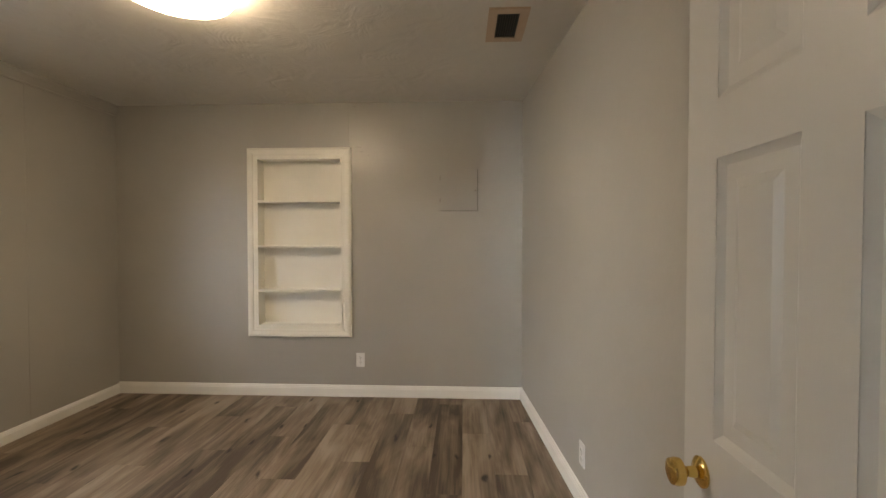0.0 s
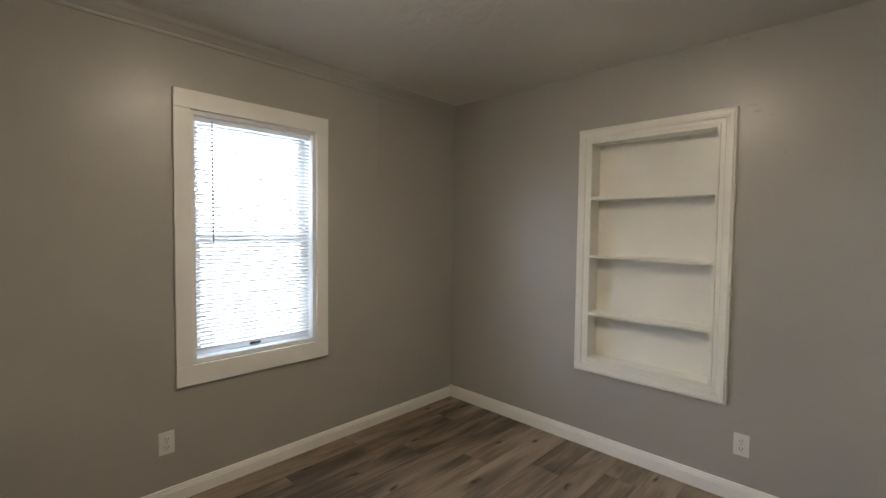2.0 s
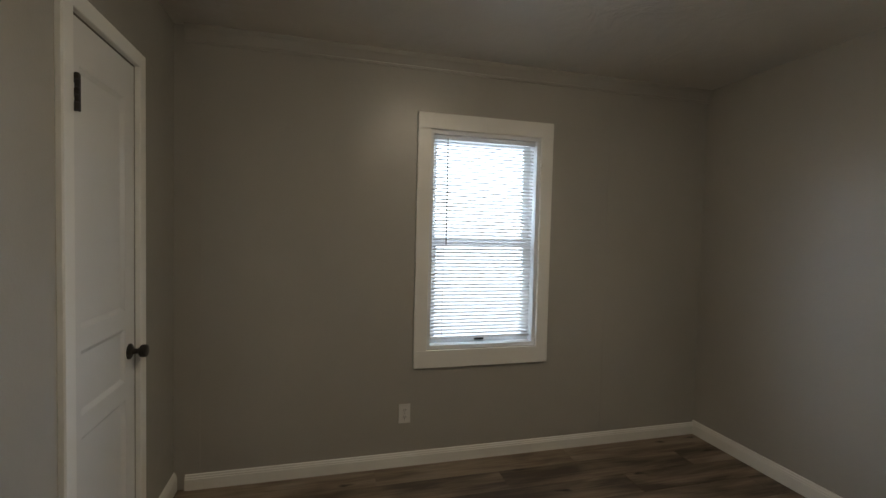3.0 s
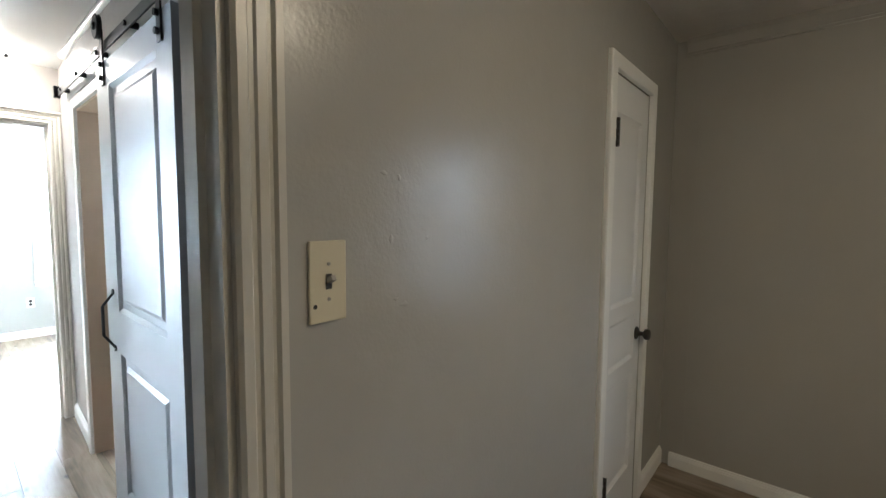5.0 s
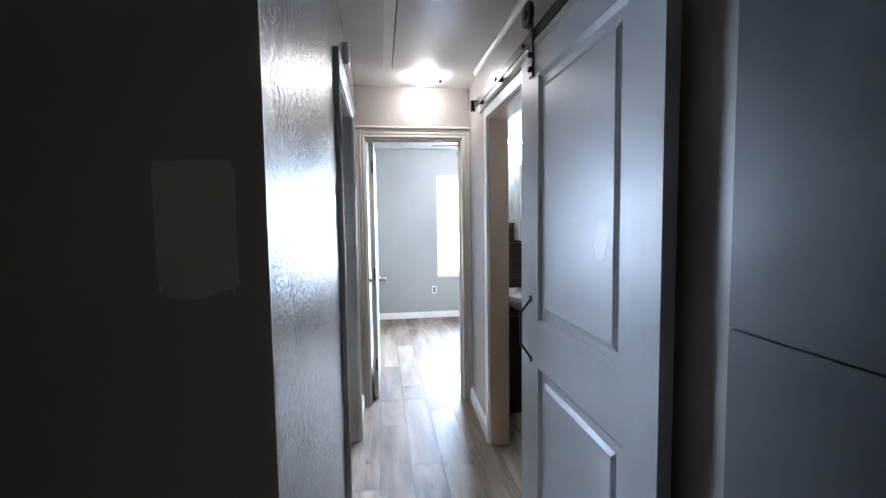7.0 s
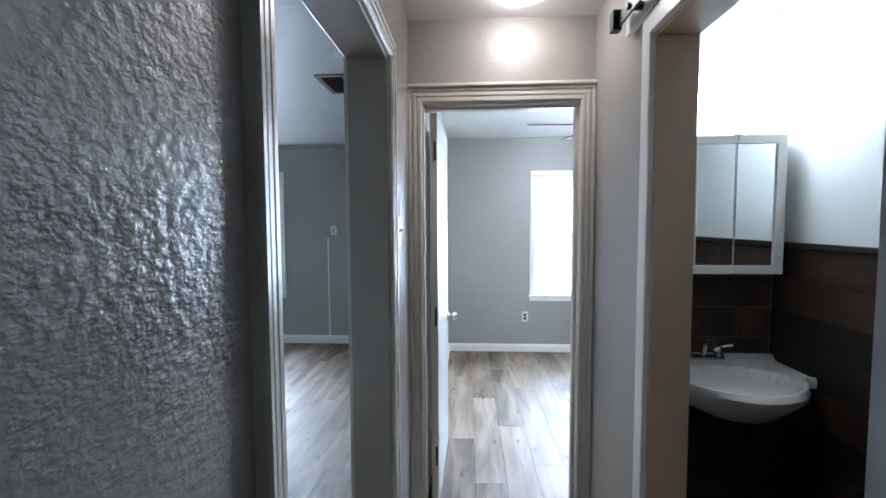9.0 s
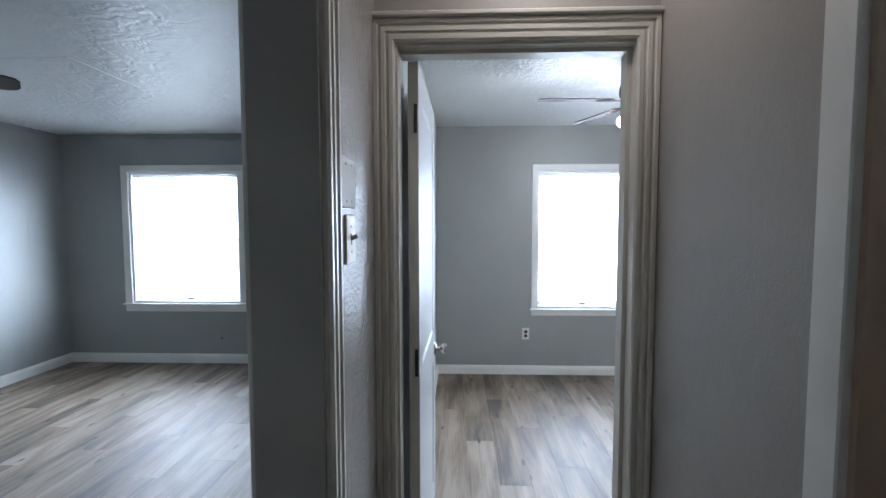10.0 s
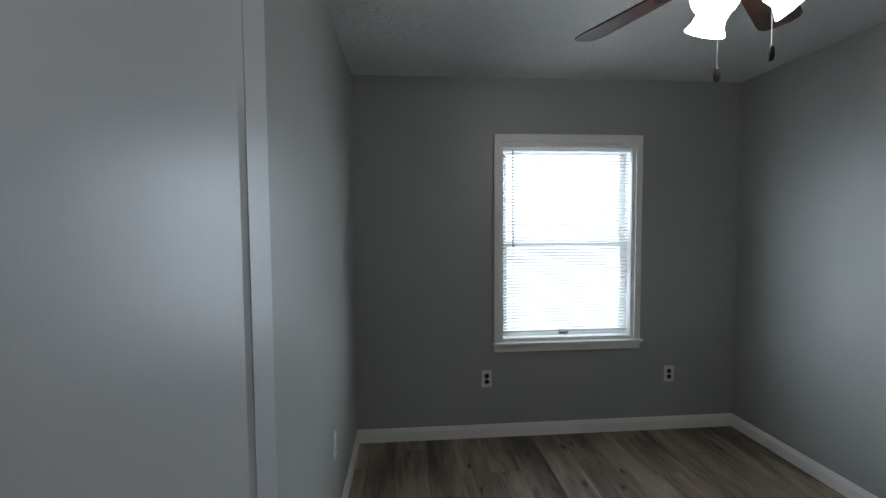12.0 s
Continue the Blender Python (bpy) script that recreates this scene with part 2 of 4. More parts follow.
PORCELAIN = shader("white_porcelain", (0.68, 0.65, 0.61), 0.10, vary=0.02)
VINYL = shader("white_window_vinyl", (0.83, 0.84, 0.84), 0.35, vary=0.03)
SLAT = shader("white_blind_slat", (0.78, 0.78, 0.77), 0.42, vary=0.02)
let_through(SLAT, (0.92, 0.89, 0.87), 0.23)
VANITY = shader("black_vanity_paint", (0.010, 0.010, 0.011), 0.45, vary=0.1)
DUST = shader("dusty_grey_metal", (0.30, 0.28, 0.25), 0.6, 0.2, vary=0.2, vary_scale=30)
MIRROR = shader("mirror_silver", (0.86, 0.88, 0.88), 0.02, 1.0, vary=0.0, rough_vary=0.0)
CORD = shader("white_cord", (0.7, 0.7, 0.68), 0.6)
GRASS = shader("grass", (0.06, 0.09, 0.035), 0.9, vary=0.3, vary_scale=1.0)
GLOW_A = glow("warm_lit_glass", (1.0, 0.775, 0.51), LAMP_A)
GLOW_HALL = glow("white_lit_glass", (1.0, 0.86, 0.73), LAMP_HALL)
GLOW_FAN = glow("lit_frosted_glass", (1.0, 0.95, 0.90), LAMP_FAN)
GLOW_BATH = glow("lit_bath_globe", (0.95, 1.0, 0.97), LAMP_BATH)
GLASS = bpy.data.materials.new("window_glass")
GLASS.use_nodes = True
_g = GLASS.node_tree.nodes["Principled BSDF"]
_g.inputs["Transmission Weight"].default_value, _g.inputs["Roughness"].default_value, _g.inputs["IOR"].default_value = 1.0, 0.0, 1.1

# ---- mesh helpers ----


def bm_box(bm, x0, x1, y0, y1, z0, z1, bevel=0.0):
    r = bmesh.ops.create_cube(bm, size=1, matrix=Matrix.Translation(((x0 + x1) / 2, (y0 + y1) / 2, (z0 + z1) / 2))
                              @ Matrix.Diagonal((abs(x1 - x0), abs(y1 - y0), abs(z1 - z0), 1)))
    if bevel:
        edges = list({e for v in r["verts"] for e in v.link_edges})
        bmesh.ops.bevel(bm, geom=edges, offset=bevel, segments=2, affect="EDGES", profile=0.6)
    return bm


def bm_prism(bm, profile, origin, U, V, W, length):
    """A profile of (u, v) points in the plane of U and V, drawn out along W."""
    o, U, V, W = Vector(origin), Vector(U), Vector(V), Vector(W)
    a = [bm.verts.new(o + U * u + V * v) for u, v in profile]
    b = [bm.verts.new(o + U * u + V * v + W * length) for u, v in profile]
    n = len(profile)
    bm.faces.new(a[::-1])
    bm.faces.new(b)
    for i in range(n):
        bm.faces.new((a[i], a[(i + 1) % n], b[(i + 1) % n], b[i]))
    bmesh.ops.recalc_face_normals(bm, faces=bm.faces)
    return bm


def bm_lathe(bm, profile, m=None, steps=28):
    """Turns a profile of (radius, z) round z."""
    m = m or Matrix()
    rings = []
    for r, z in profile:
        if r < 1e-5:
            rings.append([bm.verts.new(m @ Vector((0, 0, z)))])
        else:
            rings.append([bm.verts.new(m @ Vector((r * math.cos(2 * math.pi * i / steps), r * math.sin(2 * math.pi * i / steps), z))) for i in range(steps)])
    for a, b in zip(rings, rings[1:]):
        for i in range(steps):
            j = (i + 1) % steps
            if len(a) == 1 and len(b) > 1:
                bm.faces.new((a[0], b[i], b[j]))
            elif len(b) == 1 and len(a) > 1:
                bm.faces.new((a[i], b[0], a[j]))
            elif len(a) > 1:
                bm.faces.new((a[i], b[i], b[j], a[j]))
    bmesh.ops.recalc_face_normals(bm, faces=bm.faces)
    return bm


def bm_rod(bm, p, q, r, steps=10):
    p, q = Vector(p), Vector(q)
    d = q - p
    m = Matrix.Translation(p) @ d.to_track_quat("Z", "Y").to_matrix().to_4x4()
    return bm_lathe(bm, [(0, 0), (r, 0), (r, d.length), (0, d.length)], m, steps)


def link(name, bm, material, smooth=False):
    me = bpy.data.meshes.new(name)
    bm.to_mesh(me)
    bm.free()
    me.materials.append(material)
    if smooth:
        me.polygons.foreach_set("use_smooth", [True] * len(me.polygons))
        me.set_sharp_from_angle(angle=radians(40))
    return new(name, me)


def part(name, bm, material, parent, label="", smooth=False):
    ob = link(name, bm, material, smooth)
    ob.parent = parent
    return tagged(ob, label)


def thing(name, label, category, group="", kind="", at=None):
    ob = new(name)
    ob.empty_display_size = 0.05
    if at is not None:
        ob.matrix_world = at
    return tagged(ob, label, category, group, kind)


def structure(name, bm, material, label="", category="", smooth=False):
    return tagged(link(name, bm, material, smooth), label, category, "", "structure")


def box(x0, x1, y0, y1, z0, z1, bevel=0.0):
    return bm_box(bmesh.new(), x0, x1, y0, y1, z0, z1, bevel)


H = 2.42


def wall(name, along, a0, a1, t0, t1, material, holes=(), label=""):
    """A wall along x or y from a0 to a1, t0 to t1 thick, with holes (from, to, sill, head) right through it."""
    bm = bmesh.new()

    def piece(p, q, z0, z1):
        if q - p > 1e-4 and z1 - z0 > 1e-4:
            if along == "x":
                bm_box(bm, p, q, t0, t1, z0, z1)
            else:
                bm_box(bm, t0, t1, p, q, z0, z1)
    a = a0
    for h0, h1, z0, z1 in sorted(holes):
        piece(a, h0, 0, H)
        piece(h0, h1, 0, z0)
        piece(h0, h1, z1, H)
        a = h1
    piece(a, a1, 0, H)
    return structure(name, bm, material, label or "painted plaster wall in a satin grey", "wall")


# ---- the large structure ----
wall("wall_bedroom_north", "x", -2.335, 1.46, 3.82, 3.99, WALL, [(-0.98, -0.26, 0.57, 1.98)], "greige painted wall with a built-in shelf niche")
wall("wall_bedroom_west", "y", 0.43, 3.82, -2.335, -2.185, WALL, [(1.845, 2.555, 0.69, 2.0)], "greige panelled wall with one window")
SOUTH_TURN = Matrix.Translation((0.30, 0.555, 0)) @ Matrix.Rotation(radians(1.25), 4, "Z") @ Matrix.Translation((-0.30, -0.555, 0))


def turned(ob):
    """The bedroom's south wall and what is on it stand a little out of square."""
    ob.matrix_world = SOUTH_TURN @ ob.matrix_world
    return ob


turned(wall("wall_bedroom_south", "x", -2.25, 0.30, 0.43, 0.555, WALL_WRINKLED, [(-1.69, -1.19, 0.0, 2.03)], "greige wall with closet door and switch"))
wall("wall_bedroom_doorway", "x", 0.30, 1.60, 0.43, 0.555, WALL, [(0.301, 1.215, 0.0, 2.05)], "greige wall round the doorway")
_bm = bmesh.new()
bm_prism(_bm, [(1.21, 3.82), (1.44, 0.555), (1.60, 0.555), (1.46, 3.82)], (0, 0, 0), (1, 0, 0), (0, 1, 0), (0, 0, 1), H)
structure("wall_bedroom_east", _bm, WALL, "plain greige painted wall, slightly out of square", "wall")
wall("wall_closet", "x", -2.185, -0.085, -0.30, -0.18, WALL, (), "plain closet back wall")
wall("wall_closet_west", "y", -0.30, 0.43, -2.335, -2.185, WALL, (), "plain closet side wall")
# the vestibule's dimness is painted into the colour of these three walls
wall("wall_vestibule_south", "x", 0.995, 1.60, -0.275, -0.142, WALL_SHADED, (), "grey wall, shade in its colour, with a touched-up patch")
wall("wall_vestibule_east", "y", -0.275, 0.43, 1.60, 1.72, WALL_SHADED, (), "plain grey end wall, shade in its colour")
wall("wall_vestibule_corner", "x", 0.862, 0.995, -0.150, -0.142, WALL_SHADED, (), "grey wall end at the hall corner, shade in its colour")
wall("wall_hall_east", "y", -2.80, -0.150, 0.862, 0.995, WALL_TEXTURED, [(-2.25, -1.338, 0.0, 2.06)], "glossy grey wall with rough drip texture")
wall("wall_hall_west", "y", -2.07, 0.43, -0.085, 0.03, WALL_ROLLED, [(-2.07, -1.20, 0.0, 2.04)], "grey hallway wall with bathroom opening")
structure("wall_hall_west_end", bm_prism(bmesh.new(), [(-0.085, -2.80), (0.000, -2.80), (0.030, -2.07), (-0.085, -2.07)], (0, 0, 0), (1, 0, 0), (0, 1, 0), (0, 0, 1), H),
          WALL_ROLLED, "grey rolled wall between bathroom and bedroom door", "wall")
wall("wall_bed_north", "x", -1.96, 0.995, -2.92, -2.80, WALL_ROLLED, [(0.056, 0.824, 0.0, 2.045)], "grey textured wall above the bedroom door")
wall("wall_bed_east", "y", -6.10, -2.92, 0.82, 0.995, WALL_COOL)
wall("wall_bed_south", "x", -1.96, 0.82, -5.85, -5.71, WALL_COOL, [(-1.088, -0.147, 0.655, 1.998)], "grey painted wall with one window")
wall("wall_bed_west", "y", -5.71, -2.92, -1.96, -1.84, WALL_COOL)
wall("wall_living_south", "x", 0.995, 4.91, -6.10, -5.96, WALL_COOL, [(2.90, 4.08, 0.645, 2.03)], "grey painted wall with one wide window")
wall("wall_living_east", "y", -5.96, -0.30, 4.79, 4.91, WALL_COOL, (), "grey painted panelled wall")
wall("wall_living_north", "x", 0.995, 4.79, -0.42, -0.30, WALL_COOL)
wall("wall_bath_south", "x", -0.79, -0.085, -2.80, -2.77, WALL_WHITE, (), "white bathroom wall above brown boards")
wall("wall_bath_west", "y", -2.80, -0.88, -0.91, -0.79, WALL_WHITE, (), "white bathroom wall above brown boards")
wall("wall_bath_north", "x", -0.79, -0.085, -1.00, -0.88, WALL_WHITE, (), "white bathroom wall above brown boards")
for _name, _r, _m in (("ceiling_bedroom", (-2.34, 1.72, 0.43, 3.99), PLASTER), ("ceiling_hall", (-0.085, 1.72, -0.275, 0.43), PLASTER_PLAIN),
                      ("ceiling_passage", (-0.085, 0.995, -2.80, -0.275), PLASTER_PLAIN), ("ceiling_bed", (-1.96, 0.995, -6.10, -2.80), PLASTER_GLOSS),
                      ("ceiling_living", (0.995, 4.91, -6.10, -0.275), PLASTER_SOFT), ("ceiling_bath", (-0.91, -0.085, -2.80, -0.88), WALL_WHITE),
                      ("ceiling_closet", (-2.34, -0.085, -0.88, 0.43), PLASTER_PLAIN)):
    structure(_name, box(_r[0], _r[1], _r[2], _r[3], H, H + 0.1), _m, "painted ceiling with a hand-trowelled texture", "ceiling")
structure("floor_base", box(-2.34, 4.91, -6.10, 3.99, -0.12, -0.006), SUBFLOOR, "dark underlay below the boards", "floor")
structure("ground", box(-400, 400, -400, 400, -0.62, -0.60), GRASS, "grass around the house", "ground")

# ---- baseboards, casings, crown ----
BASE = [(0, 0), (0.016, 0), (0.016, 0.070), (0.013, 0.074), (0.013, 0.082), (0.009, 0.086), (0.007, 0.096), (0, 0.100)]


def baseboard(x0, y0, x1, y1, nx, ny, material=TRIM, tall=1.0):
    """A run of baseboard from one point of the wall's foot to the other; (nx, ny) points into the room."""
    d = Vector((x1 - x0, y1 - y0, 0))
    return structure("baseboard", bm_prism(bmesh.new(), [(u, v * tall) for u, v in BASE], (x0, y0, 0), (nx, ny, 0), (0, 0, 1), d.normalized(), d.length), material, "white painted wooden baseboard", "baseboard")


E_DIR = Vector((0.23, -3.265, 0)).normalized()
baseboard(-2.185, 3.82, 1.21, 3.82, 0, -1, TRIM, 0.95)
baseboard(-2.185, 0.555, -2.185, 3.82, 1, 0, TRIM, 0.82)
baseboard(1.21, 3.82, 1.44, 0.555, E_DIR.y, -E_DIR.x)
turned(baseboard(-2.20, 0.555, -1.752, 0.555, 0, 1))
turned(baseboard(-1.128, 0.555, 0.222, 0.555, 0, 1))
baseboard(0.001, -2.775, 0.027, -2.145, 1, -0.04)
baseboard(0.862, -2.775, 0.862, -2.312, -1, 0)
baseboard(0.862, -1.262, 0.862, -0.142, -1, 0, TRIM_GREY)
baseboard(-1.84, -5.71, 0.82, -5.71, 0, 1, TRIM, 0.88)
baseboard(0.82, -5.71, 0.82, -2.92, -1, 0, TRIM, 0.88)
baseboard(-1.84, -5.71, -1.84, -2.92, 1, 0, TRIM, 0.88)
baseboard(0.995, -5.96, 4.79, -5.96, 0, 1)
baseboard(4.79, -5.96, 4.79, -0.42, -1, 0)
baseboard(0.995, -5.96, 0.995, -2.312, 1, 0)

FLUTED = [(0, 0), (0, 0.012), (0.006, 0.019), (0.020, 0.019), (0.023, 0.0155), (0.030, 0.0155), (0.033, 0.021), (0.047, 0.021), (0.050, 0.0165),
          (0.056, 0.0165), (0.060, 0.024), (0.072, 0.024), (0.075, 0.018), (0.075, 0)]
FLAT = [(0, 0), (0, 0.016), (0.003, 0.019), (0.062, 0.019), (0.066, 0.014), (0.066, 0)]


def casing(profile, wide, a0, a1, top, plane, axis, out, material, label, left=True, right=True, cap=False):
    """Mitred door casing round an opening from a0 to a1 along x or y, on the wall face at plane, standing out by out's sign."""
    k = wide / max(u for u, _ in profile)
    prof = [(u * k, v) for u, v in profile]
    at = (lambda a, v, z: (a, plane + out * v, z)) if axis == "x" else (lambda a, v, z: (plane + out * v, a, z))

    def run(name, first, last):
        bm = bmesh.new()
        p, q = [bm.verts.new(c) for c in first], [bm.verts.new(c) for c in last]
        bm.faces.new(p[::-1])
        bm.faces.new(q)
        for i in range(len(p)):
            bm.faces.new((p[i], p[i - 1], q[i - 1], q[i]))
        bmesh.ops.recalc_face_normals(bm, faces=bm.faces)
        return structure(name, bm, material, label, "door casing")

    made = []
    if left:
        made.append(run("trim_casing", [at(a0 - u, v, 0) for u, v in prof], [at(a0 - u, v, top + u) for u, v in prof]))
    if right:
        made.append(run("trim_casing", [at(a1 + u, v, 0) for u, v in prof], [at(a1 + u, v, top + u) for u, v in prof]))
    made.append(run("trim_casing_head", [at(a0 - (u if left else 0), v, top + u) for u, v in prof], [at(a1 + (u if right else 0), v, top + u) for u, v in prof]))
    if cap:
        ledge = [(0, 0), (0, 0.030), (0.004, 0.036), (0.012, 0.036), (0.018, 0.028), (0.018, 0)]
        s, e = a0 - wide - 0.001, a1 + wide
        made.append(run("trim_cap", [at(s, v, top + wide + u) for u, v in ledge], [at(e, v, top + wide + u) for u, v in ledge]))
    return made


casing(FLUTED, 0.075, 0.30, 1.215, 2.05, 0.555, "x", 1, TRIM_GREY, "fluted cream-grey painted door casing", right=False)
for _o in casing(FLAT, 0.06, -1.69, -1.19, 2.03, 0.555, "x", 1, TRIM, "flat white painted closet casing"):
    turned(_o)
casing(FLUTED, 0.066, 0.068, 0.798, 2.042, -2.80, "x", 1, TRIM_GREY, "fluted painted casing round the bedroom doorway", cap=True)
casing(FLUTED, 0.060, -2.25, -1.322, 2.06, 0.862, "y", -1, TRIM_GREY, "fluted painted casing of the living room opening")
casing(FLUTED, 0.060, -2.25, -1.338, 2.06, 0.995, "y", 1, TRIM_GREY, "fluted painted casing of the living room opening")
casing(FLAT, 0.062, -2.07, -1.20, 2.04, 0.03, "y", 1, TRIM, "white painted casing of the bathroom opening")


def jamb(axis, a0, a1, t0, t1, top, material, label, thick=0.012):
    """Lining boards of an opening: two sides and a head."""
    for z0, z1, p, q in ((0, top, a0, a0 + thick), (0, top, a1 - thick, a1), (top - thick, top, a0 + thick, a1 - thick)):
        b = box(p, q, t0, t1, z0, z1) if axis == "x" else box(t0, t1, p, q, z0, z1)
        structure("trim_jamb", b, material, label, "door jamb")


jamb("x", 0.30, 1.215, 0.428, 0.553, 2.05, TRIM_GREY, "painted lining of the bedroom doorway")
structure("trim_stop", box(0.312, 0.324, 0.455, 0.505, 0, 2.038), TRIM_GREY, "painted door stop strip", "door stop")
for _b in (box(0.056, 0.068, -2.922, -2.798, 0, 2.045), box(0.790, 0.8245, -2.876, -2.798, 0, 2.045), box(0.813, 0.8245, -2.922, -2.876, 0, 2.045), box(0.068, 0.790, -2.922, -2.798, 2.033, 2.045)):
    structure("trim_jamb", _b, TRIM_GREY, "painted lining of the far bedroom doorway", "door jamb")
structure("trim_stop", box(0.068, 0.081, -2.878, -2.835, 0, 2.033), TRIM_GREY, "painted door stop strip", "door stop")
structure("trim_stop", box(0.081, 0.788, -2.878, -2.835, 2.021, 2.033), TRIM_GREY, "painted door stop strip", "door stop")
jamb("y", -2.25, -1.338, 0.86, 0.997, 2.06, TRIM_BROWN, "brown-grey painted lining of the living room opening")
jamb("y", -2.07, -1.20, -0.087, 0.032, 2.04, JAMB_TAN, "tan painted lining of the bathroom opening")

CROWN = [(u, v * 1.18) for u, v in ((0, 0), (0.012, 0), (0.014, 0.010), (0.009, 0.013), (0.012, 0.018), (0.026, 0.042), (0.032, 0.050), (0.032, 0.072), (0, 0.072))]
structure("trim_crown", bm_prism(bmesh.new(), CROWN, (-2.185, 0.555, 2.335), (1, 0, 0), (0, 0, 1), (0, 1, 0), 3.265), WALL, "greige painted crown moulding", "crown moulding")
LITTLE = [(0, 0), (0.008, 0), (0.026, 0.030), (0.030, 0.045), (0, 0.045)]
structure("trim_crown", bm_prism(bmesh.new(), LITTLE, (0.995, -5.96, 2.375), (0, 1, 0), (0, 0, 1), (1, 0, 0), 3.795), WALL_COOL, "small painted crown moulding", "crown moulding")
structure("trim_crown", bm_prism(bmesh.new(), LITTLE, (4.79, -5.93, 2.375), (-1, 0, 0), (0, 0, 1), (0, 1, 0), 5.51), WALL_COOL, "small painted crown moulding", "crown moulding")
for _y in (0.62, 1.375, 3.05):
    structure("trim_seam", box(-2.185, -2.1832, _y, _y + 0.006, 0.10, 2.335), WALL, "painted panel joint strip", "wall joint")
for _y in (-5.55, -4.62, -4.45, -3.3):
    structure("trim_seam", box(4.7892, 4.79, _y, _y + 0.006, 0.10, 2.375), WALL_COOL, "painted panel joint strip", "wall joint")
structure("trim_seam", box(-0.214, -0.207, 3.818, 3.82, 2.062, H), WALL, "taped wall joint above the shelf", "wall joint")
structure("trim_board_upper", box(0.03, 0.045, -0.175, 0.428, 1.226, H), PANEL_SHADED, "smooth blue-grey upper wall board, darkened for shade", "wall board")
structure("trim_board_lower", box(0.03, 0.045, -0.175, 0.428, 0.0, 1.222), PANEL_SHADED, "smooth blue-grey lower wall board, darkened for shade", "wall board")
# touched-up paint, with a ragged lower edge
_rng = random.Random(11)
_edge = []
for _i in range(64):
    _a = 2 * math.pi * _i / 64
    _c, _n = math.cos(_a), math.sin(_a)
    _k = _rng.uniform(-0.002, 0.002) if _n > -0.5 else _rng.uniform(-0.006, 0.020) * (1.0 - 0.6 * abs(_c))
    _edge.append((math.copysign(abs(_c) ** 0.12, _c) * (0.057 + min(_k, 0.003)), math.copysign(abs(_n) ** 0.12, _n) * (0.094 + _k)))
_bm = bm_prism(bmesh.new(), _edge, (0.9635, -0.142, 1.434), (1, 0, 0), (0, 0, 1), (0, 1, 0), 0.0012)
structure("trim_paint_patch", _bm, PATCH, "lighter touched-up paint patch with ragged edge", "paint patch")



def paint_lump(m, rx, rz, seed):
    """A small dried lump of filler under the paint, in its own space: x along the wall, y out of it."""
    rng = random.Random(seed)
    bm = bmesh.new()
    n = 11
    top = bm.verts.new((0, 0.0010, 0))
    inner, outer = [], []
    for i in range(n):
        a, k = 2 * math.pi * i / n, rng.uniform(0.65, 1.2)
        inner.append(bm.verts.new((0.55 * k * rx * math.cos(a), 0.0008, 0.55 * k * rz * math.sin(a))))
        outer.append(bm.verts.new((k * rx * math.cos(a), -0.0005, k * rz * math.sin(a))))
    for i in range(n):
        j = (i + 1) % n
        bm.faces.new((top, inner[i], inner[j]))
        bm.faces.new((inner[i], outer[i], outer[j], inner[j]))
    bmesh.ops.recalc_face_normals(bm, faces=bm.faces)
    ob = structure("trim_paint_lump", bm, WALL_GLOSS, "glossy lump of filler under the wall paint", "paint lump", True)
    ob.matrix_world = m
    return ob


for _i, (_x, _z, _rx, _rz) in enumerate(((-0.105, 2.02, 0.022, 0.010), (-0.13, 2.055, 0.034, 0.008), (-0.046, 1.99, 0.010, 0.007), (0.015, 1.80, 0.006, 0.005), (-0.455, 2.356, 0.012, 0.006), (-0.157, 2.385, 0.020, 0.008))):
    paint_lump(Matrix.Translation((_x, 3.82, _z)) @ Matrix.Rotation(math.pi, 4, "Z"), _rx, _rz, _i)
for _i, (_x, _z, _rx, _rz) in enumerate(((0.012, 1.531, 0.010, 0.006), (-0.028, 1.525, 0.006, 0.009), (-0.044, 1.272, 0.016, 0.007), (-0.02, 1.285, 0.008, 0.005), (-0.111, 1.405, 0.006, 0.006),
                                         (0.175, 1.609, 0.005, 0.010), (-0.007, 1.406, 0.007, 0.013))):
    turned(paint_lump(Matrix.Translation((_x, 0.555, _z)), _rx, _rz, 20 + _i))

# ---- doors ----


